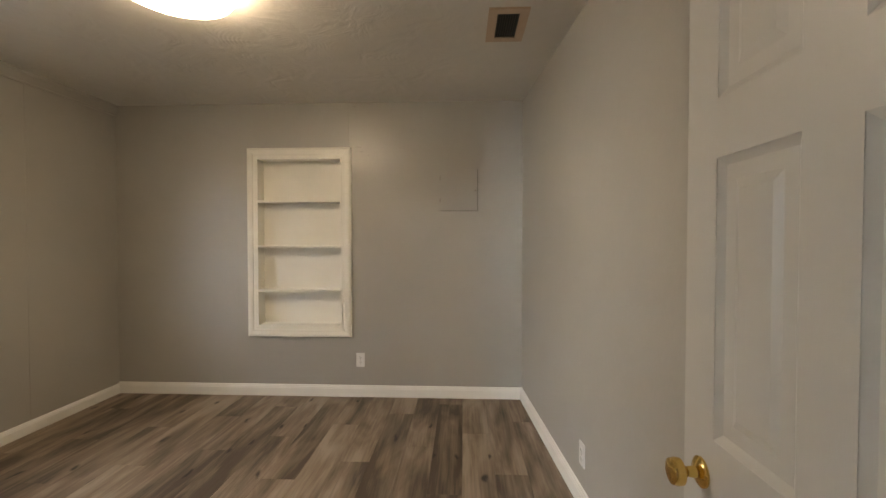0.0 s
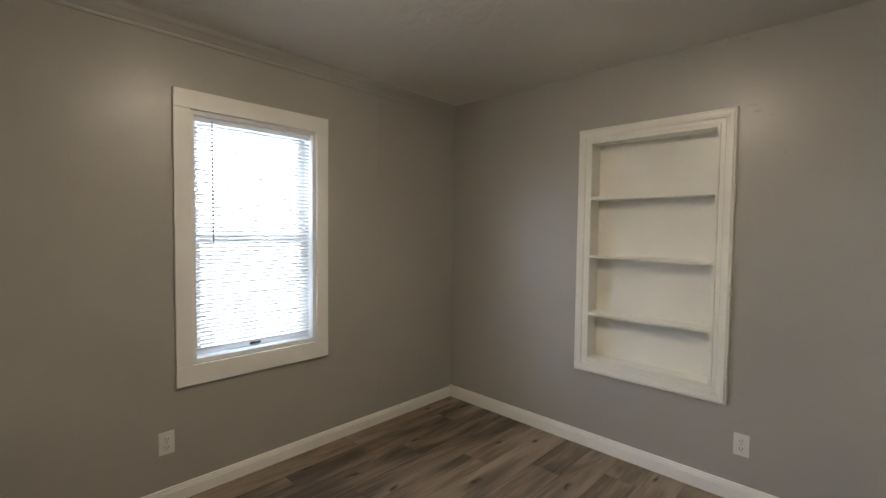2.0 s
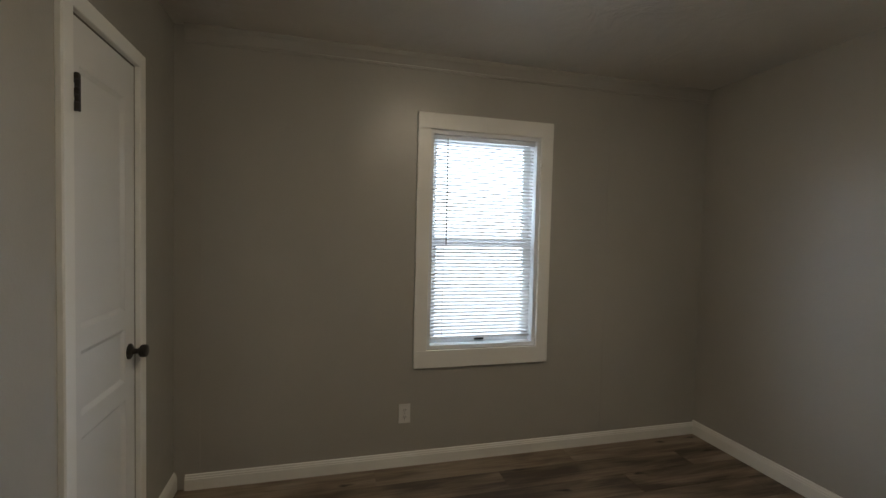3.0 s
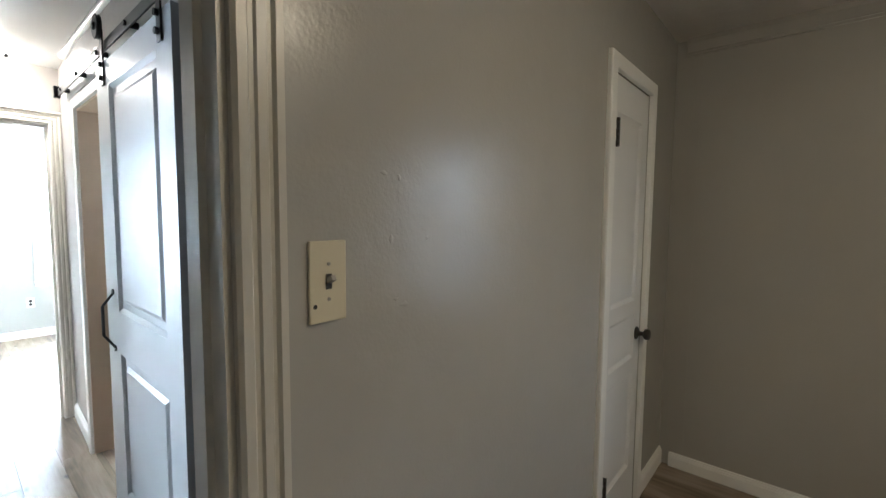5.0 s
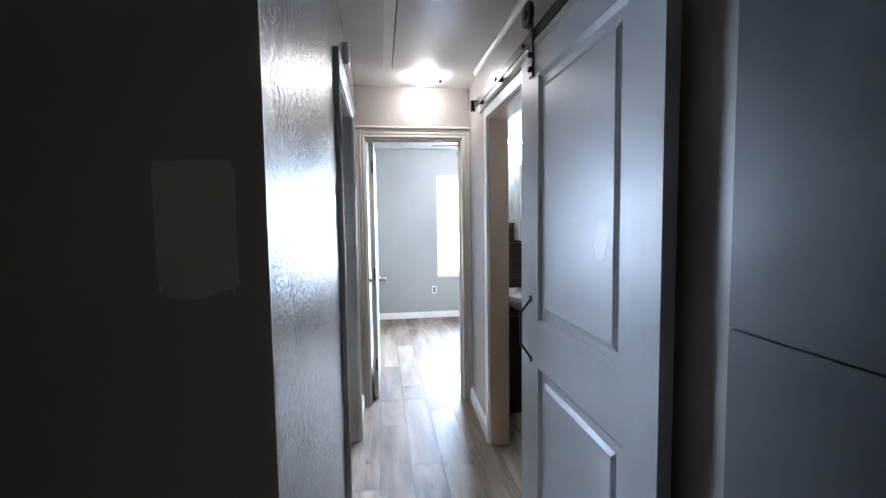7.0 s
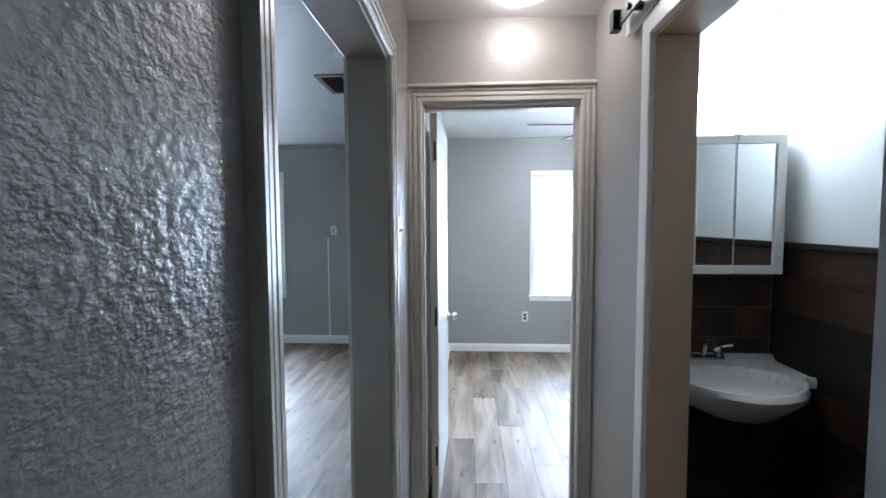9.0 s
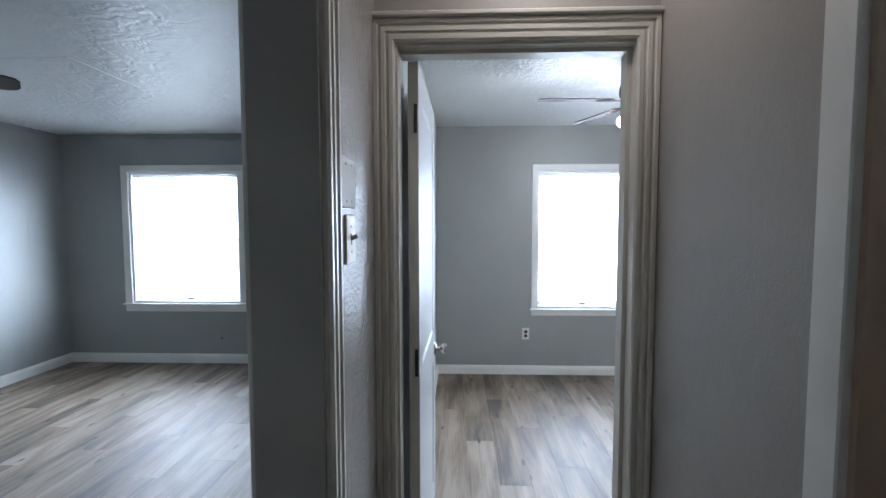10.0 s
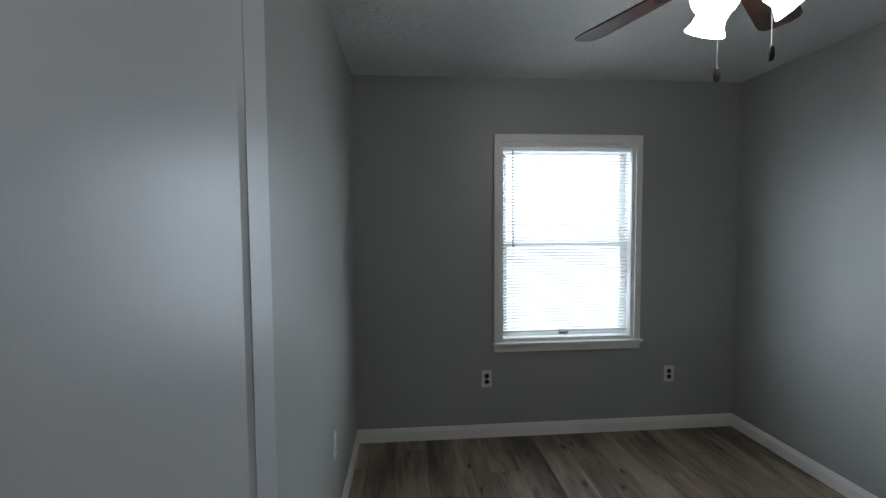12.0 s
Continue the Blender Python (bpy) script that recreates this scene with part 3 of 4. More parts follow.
def door_leaf(ob, w, h, t, panels, material, depth=0.010, both=True, k=0.016):
    """A panelled leaf in its own space: x from the hinge, y through the leaf, z up. panels: (x0, x1, z0, z1)."""
    bm = bmesh.new()
    xs = sorted({0, w} | {v for p in panels for v in p[:2]})
    zs = sorted({0, h} | {v for p in panels for v in p[2:]})
    for x0, x1 in zip(xs, xs[1:]):
        for z0, z1 in zip(zs, zs[1:]):
            cx, cz = (x0 + x1) / 2, (z0 + z1) / 2
            if not any(p[0] < cx < p[1] and p[2] < cz < p[3] for p in panels):
                bm_box(bm, x0, x1, -t / 2, t / 2, z0, z1)
    bmesh.ops.remove_doubles(bm, verts=bm.verts, dist=1e-5)
    part("frame", bm, material, ob)
    for x0, x1, z0, z1 in panels:
        pb = bmesh.new()
        bm_box(pb, x0, x1, -t / 2 + depth, t / 2 - depth, z0, z1)
        m = min(x1 - x0, z1 - z0)
        for s in (-1, 1):
            y0, y1 = s * (t / 2 - depth), s * (t / 2 - 0.002)
            # moulding that slopes from the frame down to the field, and a raised field where there is one
            for a, b, c, d in (((x0, z0), (x1, z0), (x1 - k, z0 + k), (x0 + k, z0 + k)), ((x1, z0), (x1, z1), (x1 - k, z1 - k), (x1 - k, z0 + k)),
                               ((x1, z1), (x0, z1), (x0 + k, z1 - k), (x1 - k, z1 - k)), ((x0, z1), (x0, z0), (x0 + k, z0 + k), (x0 + k, z1 - k))):
                vs = [pb.verts.new((p[0], s * (t / 2 - 0.001) if i < 2 else y0, p[1])) for i, p in enumerate((a, b, c, d))]
                pb.faces.new(vs)
            f = 0.045 if m > 0.14 else 0.03
            g = f + 0.018
            lo = [pb.verts.new((x, y0, z)) for x, z in ((x0 + f, z0 + f), (x1 - f, z0 + f), (x1 - f, z1 - f), (x0 + f, z1 - f))]
            hi = [pb.verts.new((x, s * (t / 2 - 0.004), z)) for x, z in ((x0 + g, z0 + g), (x1 - g, z0 + g), (x1 - g, z1 - g), (x0 + g, z1 - g))]
            if both:
                pb.faces.new(hi)
                for i in range(4):
                    pb.faces.new((lo[i], lo[(i + 1) % 4], hi[(i + 1) % 4], hi[i]))
        bmesh.ops.recalc_face_normals(pb, faces=pb.faces)
        part("panel", pb, material, ob)


def knob(ob, x, z, t, material, label, r=0.028):
    """A round knob with its rose on both faces of a leaf."""
    for s in (-1, 1):
        m = Matrix.Translation((x, s * t / 2, z)) @ Matrix.Rotation(-s * math.pi / 2, 4, "X")
        bm = bm_lathe(bmesh.new(), [(0, 0), (0.031, 0), (0.031, 0.004), (0.024, 0.009), (0.012, 0.013), (0.010, 0.030), (0.016, 0.036), (r * 0.95, 0.042),
                                    (r, 0.052), (r * 0.9, 0.062), (r * 0.55, 0.066), (0, 0.066)], m, 24)
        part("door_handle", bm, material, ob, label, True)


def hinge(ob, x, y, z, length, material=OLD_METAL):
    bm = box(x - 0.004, x + 0.018, y - 0.003, y + 0.003, z, z + length)
    for i in range(5):
        bm_rod(bm, (x - 0.004, y - 0.003, z + length * i / 5 + 0.001), (x - 0.004, y - 0.003, z + length * (i + 1) / 5 - 0.001), 0.0065, 8)
    part("hinge", bm, material, ob, "dark metal butt hinge")


# six-panel door, open into the first bedroom: leaf along y, hinge at its near end
_d = thing("door_1", "off-white six-panel door standing open with brass knob", "door", kind="structure", at=Matrix.Translation((1.2375, 0.485, 0.012)) @ Matrix.Rotation(radians(90), 4, "Z"))
_w = 0.744
_px = ((0.110, 0.322), (0.422, 0.634))
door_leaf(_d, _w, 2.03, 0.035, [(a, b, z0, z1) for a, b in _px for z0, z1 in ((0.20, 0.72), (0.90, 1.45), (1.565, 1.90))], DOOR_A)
knob(_d, _w - 0.07, 0.815, 0.035, BRASS, "polished brass knob")
# closet door, shut, seen from the room (its y points out of the room)
_d = thing("door_2", "white three-panel closet door, shut, with dark hinges", "door", kind="structure", at=SOUTH_TURN @ Matrix.Translation((-1.193, 0.534, 0.010)) @ Matrix.Rotation(radians(180), 4, "Z"))
door_leaf(_d, 0.494, 2.015, 0.035, [(0.075, 0.405, 1.05, 1.87), (0.075, 0.405, 0.77, 0.98), (0.075, 0.405, 0.22, 0.70)], DOOR_WHITE, both=False)
knob(_d, 0.445, 0.88, 0.035, OLD_METAL, "tarnished metal knob", 0.026)
for _z in (0.24, 1.72):
    hinge(_d, 0.001, -0.0440, _z, 0.11)
    for _k in range(3):
        part("hinge_leaf", box(0.003, 0.018, -0.0440, -0.0176, _z + 0.042 * _k, _z + 0.042 * _k + 0.026, 0.001), OLD_METAL, _d, "dark metal hinge leaf")
# the far bedroom's door, open against the wall
_d = thing("door_3", "pale two-panel door standing open with metal knob", "door", kind="structure", at=Matrix.Translation((0.755, -2.915, 0.012)) @ Matrix.Rotation(radians(-91.2), 4, "Z"))
door_leaf(_d, 0.705, 2.015, 0.035, [(0.10, 0.605, 0.955, 1.91), (0.10, 0.605, 0.20, 0.80)], DOOR_FAR, depth=0.006, both=False)
part("edge_strip", box(-0.0015, 0.0, -0.0172, 0.0172, 0.002, 2.012), TRIM_GREY, _d, "greyish painted door edge")
knob(_d, 0.650, 0.86, 0.035, CHROME, "satin nickel knob", 0.026)
for _z in (0.22, 0.95, 1.78):
    hinge(_d, -0.004, -0.006, _z, 0.095)

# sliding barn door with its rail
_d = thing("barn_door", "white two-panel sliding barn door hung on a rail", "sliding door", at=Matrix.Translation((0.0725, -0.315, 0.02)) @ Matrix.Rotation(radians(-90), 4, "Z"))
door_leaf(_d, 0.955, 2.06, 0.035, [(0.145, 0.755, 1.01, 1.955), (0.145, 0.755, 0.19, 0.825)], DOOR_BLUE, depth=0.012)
_bm = bmesh.new()
bm_rod(_bm, (0.855, 0.055, 0.895), (0.855, 0.055, 1.025), 0.0062)
bm_rod(_bm, (0.855, 0.055, 0.895), (0.835, 0.020, 0.840), 0.0052)
bm_rod(_bm, (0.855, 0.055, 1.025), (0.835, 0.020, 1.080), 0.0052)
for _z in (0.835, 1.085):
    bm_rod(_bm, (0.835, 0.0175, _z), (0.835, 0.023, _z), 0.014, 14)
part("handle", _bm, BLACK, _d, "black metal pull handle", True)
for _x in (0.095, 0.825):
    _bm = box(_x - 0.020, _x + 0.020, 0.0178, 0.024, 1.965, 2.19, 0.001)
    for _z in (1.995, 2.05):
        bm_rod(_bm, (_x, 0.024, _z), (_x, 0.036, _z), 0.011, 10)
    _s = part("roller_strap", _bm, BLACK, _d, "black steel hanging strap")
    _bm = bm_lathe(bmesh.new(), [(0, 0), (0.047, 0), (0.050, 0.004), (0.045, 0.009), (0.050, 0.014), (0.047, 0.018), (0.018, 0.018), (0.014, 0.026), (0, 0.026)],
                   Matrix.Translation((_x, 0.0245, 2.20)) @ Matrix.Rotation(-math.pi / 2, 4, "X"), 28)
    part("roller", _bm, BLACK, _s, "black grooved roller wheel", True)
_rng = random.Random(3)
_ring = [2 * math.pi * k / 22 for k in range(22)]
_bm = bm_prism(bmesh.new(), [(math.copysign(0.034 * abs(math.cos(a)) ** 0.45 * _rng.uniform(0.75, 1.1), math.cos(a)), math.copysign(0.056 * abs(math.sin(a)) ** 0.45 * _rng.uniform(0.8, 1.1), math.sin(a))) for a in _ring], (0, 0, 0), (1, 0, 0), (0, 0, 1), (0, 1, 0), 0.0005)
bmesh.ops.rotate(_bm, verts=_bm.verts, cent=(0, 0, 0), matrix=Matrix.Rotation(radians(-14), 3, "Y"))
bmesh.ops.translate(_bm, verts=_bm.verts, vec=(0.27, 0.0136, 1.355))
part("smear", _bm, PATCH_WHITE, _d, "smear of fresh white paint")
_r = thing("barn_door_rail", "black steel flat rail fixed above the bathroom opening", "door rail")
part("rail", box(0.079, 0.086, -2.27, -0.22, 2.127, 2.169, 0.001), BLACK, _r)
for _y in (-2.14, -1.70, -1.26, -0.80, -0.35):
    _bm = bm_rod(bmesh.new(), (0.047, _y, 2.148), (0.079, _y, 2.148), 0.013, 12)
    bm_rod(_bm, (0.086, _y, 2.148), (0.094, _y, 2.148), 0.010, 6)
    part("standoff", _bm, BLACK, _r, "round spacer with bolt head", True)
for _y in (-2.255, -0.24):
    _bm = box(0.074, 0.104, _y - 0.018, _y + 0.018, 2.120, 2.185, 0.002)
    part("end_stop", _bm, BLACK, _r, "black end stop block")
structure("trim_header_board", box(0.03, 0.047, -2.28, -0.20, 2.11, 2.19, 0.002), TRIM, "white painted board behind the rail", "header board")

# ---- windows with blinds ----


def window(name, label, at, wide, high, depth, trim, sill):
    """A double-hung window in its own space: x along the wall, y outwards, z up from the opening's foot. trim: (side, head, foot) of the casing."""
    w = thing(name, label, "window", kind="structure", at=at)
    s, hd, ft = trim
    for x0, x1 in ((-s, 0), (wide, wide + s)):
        part("casing", box(x0, x1, -0.019, 0, 0 if sill else -ft, high, 0.002), TRIM, w, "white painted side casing")
    part("casing_head", box(-s, wide + s, -0.021, 0, high, high + hd, 0.002), TRIM, w, "white painted head casing")
    if sill:
        part("window_sill", box(-s - 0.012, wide + s + 0.012, -0.045, 0.03, -0.016, 0.0, 0.003), TRIM, w, "white painted sill")
        part("apron", box(-s, wide + s, -0.018, 0, -0.016 - ft, -0.016, 0.002), TRIM, w, "white painted apron board")
    else:
        part("apron", box(-s, wide + s, -0.021, 0, -ft, -0.002, 0.002), TRIM, w, "wide white bottom board")
    f = 0.022
    for x0, x1, z0, z1 in ((0, f, 0, high), (wide - f, wide, 0, high), (f, wide - f, high - f, high), (f, wide - f, 0, f)):
        part("window_frame", box(x0, x1, 0.001, depth, z0, z1), VINYL, w)
    mid = high * 0.49
    for z0, z1, y0, tag in ((f, mid + 0.02, 0.070, "lower_sash"), (mid - 0.02, high - f, 0.098, "upper_sash")):
        st = 0.042
        bm = bmesh.new()
        for a, b, c, d in ((f, f + st, z0, z1), (wide - f - st, wide - f, z0, z1), (f + st, wide - f - st, z0, z0 + st), (f + st, wide - f - st, z1 - 0.036, z1)):
            bm_box(bm, a, b, y0, y0 + 0.026, c, d)
        sash = part(tag, bm, VINYL, w, "white sash frame")
        pane = part("pane", box(f + st, wide - f - st, y0 + 0.011, y0 + 0.014, z0 + st, z1 - 0.036), GLASS, sash)
        pane.visible_shadow = False
    part("sash_lock", box(wide / 2 - 0.03, wide / 2 + 0.03, 0.058, 0.072, f + 0.012, f + 0.024, 0.003), OLD_METAL, w, "small worn sash lift")
    return w


def blind(label, at, wide, high, tilt, drop=0.055):
    """A raised-slat blind in the same space as its window."""
    b = thing("window_blind", label, "blind", "white mini blinds", at=at)
    part("head_rail", box(0.026, wide - 0.026, 0.020, 0.050, high - 0.052, high - 0.024, 0.003), SLAT, b, "white metal head rail")
    part("bottom_rail", box(0.030, wide - 0.030, 0.024, 0.046, drop, drop + 0.016, 0.004), SLAT, b, "white bottom rail")
    bm = bmesh.new()
    n, hw, t = 5, 0.0125, radians(tilt)
    rows = []
    for i in range(n):
        u = -hw + 2 * hw * i / (n - 1)
        v = 0.0022 * (1 - (u / hw) ** 2)
        yy, zz = u * math.cos(t) - v * math.sin(t), u * math.sin(t) + v * math.cos(t)
        rows.append([bm.verts.new((x, yy, zz)) for x in (0.030, wide - 0.030)] + [bm.verts.new((x, yy, zz - 0.0006)) for x in (0.030, wide - 0.030)])
    for a, c in zip(rows, rows[1:]):
        bm.faces.new((a[0], a[1], c[1], c[0]))
        bm.faces.new((a[2], c[2], c[3], a[3]))
    first = part("slat", bm, SLAT, b)
    z, pitch = drop + 0.034, 0.0215
    first.location = (0, 0.035, z)
    while z + pitch < high - 0.060:
        z += pitch
        o = new("slat", first.data)
        o.parent, o.location = b, (0, 0.035, z)
    for x in (0.10, wide - 0.10) + ((wide / 2,) if wide > 1 else ()):
        for y in (0.0215, 0.0485):
            part("ladder_cord", bm_rod(bmesh.new(), (x, y, drop + 0.01), (x, y, high - 0.05), 0.0007, 5), CORD, b)
    part("tilt_wand", bm_rod(bmesh.new(), (0.11 if wide < 0.8 else 0.09, 0.012, high - 0.045), (0.112 if wide < 0.8 else 0.092, 0.010, high * 0.48), 0.0034, 6), DUST, b, "thin grey tilt wand")
    return b


_m = Matrix.Translation((-2.185, 1.845, 0.69)) @ Matrix.Rotation(radians(90), 4, "Z")
window("window_1", "white double-hung window with flat wooden casing", _m, 0.71, 1.31, 0.146, (0.078, 0.092, 0.105), False)
blind("white mini blind lowered with slats open", _m, 0.71, 1.31, 32)
_m = Matrix.Translation((-0.147, -5.71, 0.655)) @ Matrix.Rotation(radians(180), 4, "Z")
window("window_2", "white double-hung window with narrow sill", _m, 0.941, 1.343, 0.136, (0.042, 0.054, 0.05), True)
blind("white mini blind lowered, slats open to the garden", _m, 0.941, 1.343, 24)
_m = Matrix.Translation((4.08, -5.96, 0.645)) @ Matrix.Rotation(radians(180), 4, "Z")
window("window_3", "wide white window with narrow casing and sill", _m, 1.18, 1.385, 0.136, (0.075, 0.072, 0.07), True)
blind("wide white mini blind lowered, slats open", _m, 1.18, 1.385, 22)

# ---- first bedroom ----
_s = thing("built_in_shelf", "cream built-in wall shelf, empty, with moulded frame", "shelf")
part("back_panel", box(-0.98, -0.26, 3.922, 3.934, 0.57, 1.98), SHELF_CREAM, _s)
part("side_panel", box(-0.9795, -0.964, 3.80, 3.922, 0.572, 1.978), SHELF_CREAM, _s)
part("side_panel", box(-0.276, -0.2605, 3.80, 3.922, 0.572, 1.978), SHELF_CREAM, _s)
part("top_panel", box(-0.964, -0.276, 3.80, 3.922, 1.962, 1.978), SHELF_CREAM, _s)
part("bottom_panel", box(-0.964, -0.276, 3.80, 3.922, 0.572, 0.590), SHELF_CREAM, _s)
for _z in (0.885, 1.253, 1.624):
    part("shelf", box(-0.964, -0.276, 3.803, 3.922, _z - 0.018, _z, 0.0015), SHELF_CREAM, _s)
_fr = [(0, 0), (0, 0.010), (0.010, 0.016), (0.030, 0.016), (0.034, 0.022), (0.050, 0.026), (0.066, 0.026), (0.072, 0.020), (0.078, 0.020), (0.082, 0)]
_q = [(-0.974, 0.575, -1, -1), (-0.266, 0.575, 1, -1), (-0.266, 1.975, 1, 1), (-0.974, 1.975, -1, 1)]
for _a, _b in zip(_q, _q[1:] + _q[:1]):
    _bm = bmesh.new()
    _v0, _v1 = [[_bm.verts.new((c[0] + c[2] * u, 3.82 - v, c[1] + c[3] * u)) for u, v in _fr] for c in (_a, _b)]
    for _k in range(len(_fr)):
        _bm.faces.new((_v0[_k], _v0[_k - 1], _v1[_k - 1], _v1[_k]))
    bmesh.ops.recalc_face_normals(_bm, faces=_bm.faces)
    part("frame_moulding", _bm, SHELF_CREAM, _s)

_p = thing("breaker_panel", "wall-coloured breaker panel, shut, flush in the wall", "breaker panel")
# dark rim right of and below the door paints its shadow line
part("body", box(0.5415, 0.8495, 3.808, 3.82, 1.5325, 1.8655), OLD_METAL, _p, "box edge, dark to draw the door's shadow line")
_c = part("door", box(0.541, 0.847, 3.799, 3.808, 1.535, 1.866, 0.0015), WALL, _p, "painted-over metal door")
part("latch", box(0.824, 0.840, 3.794, 3.799, 1.690, 1.702, 0.002), DUST, _c, "small latch")
for _z in (1.60, 1.78):
    part("hinge", box(0.541, 0.549, 3.796, 3.799, _z, _z + 0.035, 0.001), DUST, _c)


def outlet(m, label, plate=PLASTIC, kind="double", socket=None):
    """A wall plate in its own space: x along the wall, y out of it, z up, centred."""
    o = thing("wall_outlet", label, "outlet", "wall outlets", at=m)
    p = part("plate", box(-0.035, 0.035, 0, 0.006, -0.0575, 0.0575, 0.0022), plate, o)
    for z in ((-0.020, 0.020) if kind == "double" else (0,)):
        bm = bm_lathe(bmesh.new(), [(0, 0), (0.0165, 0), (0.0165, 0.0022), (0.0155, 0.003), (0, 0.003)], Matrix.Translation((0, 0.0055, z)) @ Matrix.Rotation(-math.pi / 2, 4, "X"), 18)
        s = part("socket", bm, socket or (plate if kind == "double" else DUST), p)
        for x in (-0.006, 0.006):
            part("slot", box(x - 0.0013, x + 0.0013, 0.0084, 0.0092, z - 0.002, z + 0.007), SLOT, p)
        part("slot", box(-0.0022, 0.0022, 0.0084, 0.0092, z - 0.010, z - 0.006), SLOT, p)
    part("screw", bm_rod(bmesh.new(), (0, 0.006, 0), (0, 0.0075, 0), 0.003, 8), DUST, p)
    return o


def facing(x, y, z, deg):
    return Matrix.Translation((x, y, z)) @ Matrix.Rotation(radians(deg), 4, "Z")


outlet(facing(-0.115, 3.82, 0.305, 180), "white double outlet low on the greige wall")
outlet(facing(-2.185, 1.722, 0.315, -90), "white double outlet below the window")
_a = math.degrees(math.atan2(E_DIR.y, E_DIR.x))
outlet(facing(1.312, 2.38, 0.26, _a + 180 + 360), "white outlet beside the open door")
outlet(facing(-0.055, -5.71, 0.405, 0), "white double outlet below the window, dark sockets", PLASTIC, "double", SLOT)
outlet(facing(-1.356, -5.71, 0.395, 0), "white double outlet near the corner, dark sockets", PLASTIC, "double", SLOT)
outlet(facing(0.82, -4.80, 0.45, 90), "white outlet behind the open door")
outlet(facing(3.126, -5.96, 0.27, 0), "grey single jack plate low on the wall", WALL_COOL, "single")


def plate_switch(m, label, material, w=0.073, h=0.138, toggle=True):
    o = thing("light_switch" if toggle else "blank_plate", label, "light switch" if toggle else "blank plate", at=m)
    p = part("plate", box(-w / 2, w / 2, 0, 0.007, -h / 2, h / 2, 0.0028), material, o)
    if toggle:
        part("toggle_slot", box(-0.006, 0.006, 0.0068, 0.0076, -0.013, 0.013), SLOT, p)
        bm = box(-0.0048, 0.0048, 0.0, 0.017, -0.005, 0.005, 0.0016)
        bmesh.ops.rotate(bm, verts=bm.verts, cent=(0, 0, 0), matrix=Matrix.Rotation(radians(24), 3, "X"))
        bmesh.ops.translate(bm, verts=bm.verts, vec=(0, 0.006, 0.001))
        part("toggle", bm, DUST, p, "worn switch toggle")
    for z in (-0.030, 0.030) if toggle else (-0.042, 0.042):
        for x in (0,) if w < 0.1 else (-0.023, 0.023):
            part("screw", bm_rod(bmesh.new(), (x, 0.007, z), (x, 0.0082, z), 0.0032, 10), DUST, p)
    return o


_s = plate_switch(SOUTH_TURN @ facing(0.143, 0.555, 1.339, 0), "ivory single toggle switch plate, worn", IVORY)
part("nick", bm_rod(bmesh.new(), (0.027, 0.0062, -0.040), (0.027, 0.0074, -0.040), 0.004, 8), SLOT, _s, "dark nick in the plate")
plate_switch(facing(0.862, -2.452, 1.453, 90), "ivory toggle switch plate with paint smears", IVORY, 0.083, 0.115)
plate_switch(facing(0.862, -2.435, 1.583, 90), "white two-gang blank plate above the switch", PLASTIC_GLOSS, 0.125, 0.115, False)
plate_switch(facing(2.22, -5.96, 1.39, 0), "white switch plate on the living room wall", PLASTIC, 0.072, 0.115)
plate_switch(facing(3.226, -5.96, 0.272, 0), "grey painted blank plate low on the wall", WALL_COOL, 0.072, 0.115, False)
_r = thing("cable_raceway", "white surface cable channel below the switch", "cable channel")
part("channel", box(2.285, 2.300, -5.96, -5.950, 0.10, 1.30, 0.002), TRIM, _r)


def vent(x0, x1, y0, y1, label, frame_mat, inner=0.030, along="x", shift=0.0):
    v = thing("ceiling_vent", label, "vent")
    bm = bmesh.new()
    for a, b, c, d in ((x0, x1, y0, y0 + inner), (x0, x1, y1 - inner, y1), (x0, x0 + inner, y0 + inner, y1 - inner), (x1 - inner, x1, y0 + inner, y1 - inner)):
        bm_box(bm, a, b, c, d, H - 0.010, H, 0.0)
    part("frame", bm, frame_mat, v)
    part("backing", box(x0 + inner, x1 - inner, y0 + inner, y1 - inner, H - 0.002, H), SLOT, v, "dark duct behind the slats")
    n = 9
    k = 0.0045 if frame_mat is PLASTIC else 0.0008
    for i in range(n):
        f = (i + 0.5) / n
        if along == "x":
            y = y0 + inner + f * (y1 - y0 - 2 * inner)
            bm = box(x0 + inner, x1 - inner, y - k, y + k, H - 0.010, H - 0.006)
        else:
            x = x0 + inner + f * (x1 - x0 - 2 * inner)
            bm = box(x - k, x + k, y0 + inner, y1 - inner, H - 0.010, H - 0.002)
        part("slat", bm, PLASTIC if frame_mat is PLASTIC else OLD_METAL, v)
    return v


vent(0.855, 1.055, 2.39, 2.74, "dusty square ceiling vent with dark opening", JAMB_TAN, 0.045, "y")
vent(1.36, 1.556, -3.88, -3.49, "grey metal ceiling vent with open slats", DUST, 0.03, "y")
vent(0.498, 0.672, -3.86, -3.68, "small white ceiling vent near the doorway", PLASTIC, 0.02, "x")
_l = thing("ceiling_light", "round flush ceiling light with glowing glass dome", "ceiling light")
part("base", bm_lathe(bmesh.new(), [(0, 0), (0.205, 0), (0.212, -0.012), (0.200, -0.024), (0, -0.024)], Matrix.Translation((-0.475, 2.05, H)), 40), PLASTIC, _l, "white metal base", True)
part("dome", bm_lathe(bmesh.new(), [(0.200, -0.022), (0.248, -0.034), (0.251, -0.048), (0.222, -0.086), (0.142, -0.116), (0.0, -0.130)], Matrix.Translation((-0.475, 2.05, H)), 40), GLOW_A, _l, "lit frosted glass dome", True)

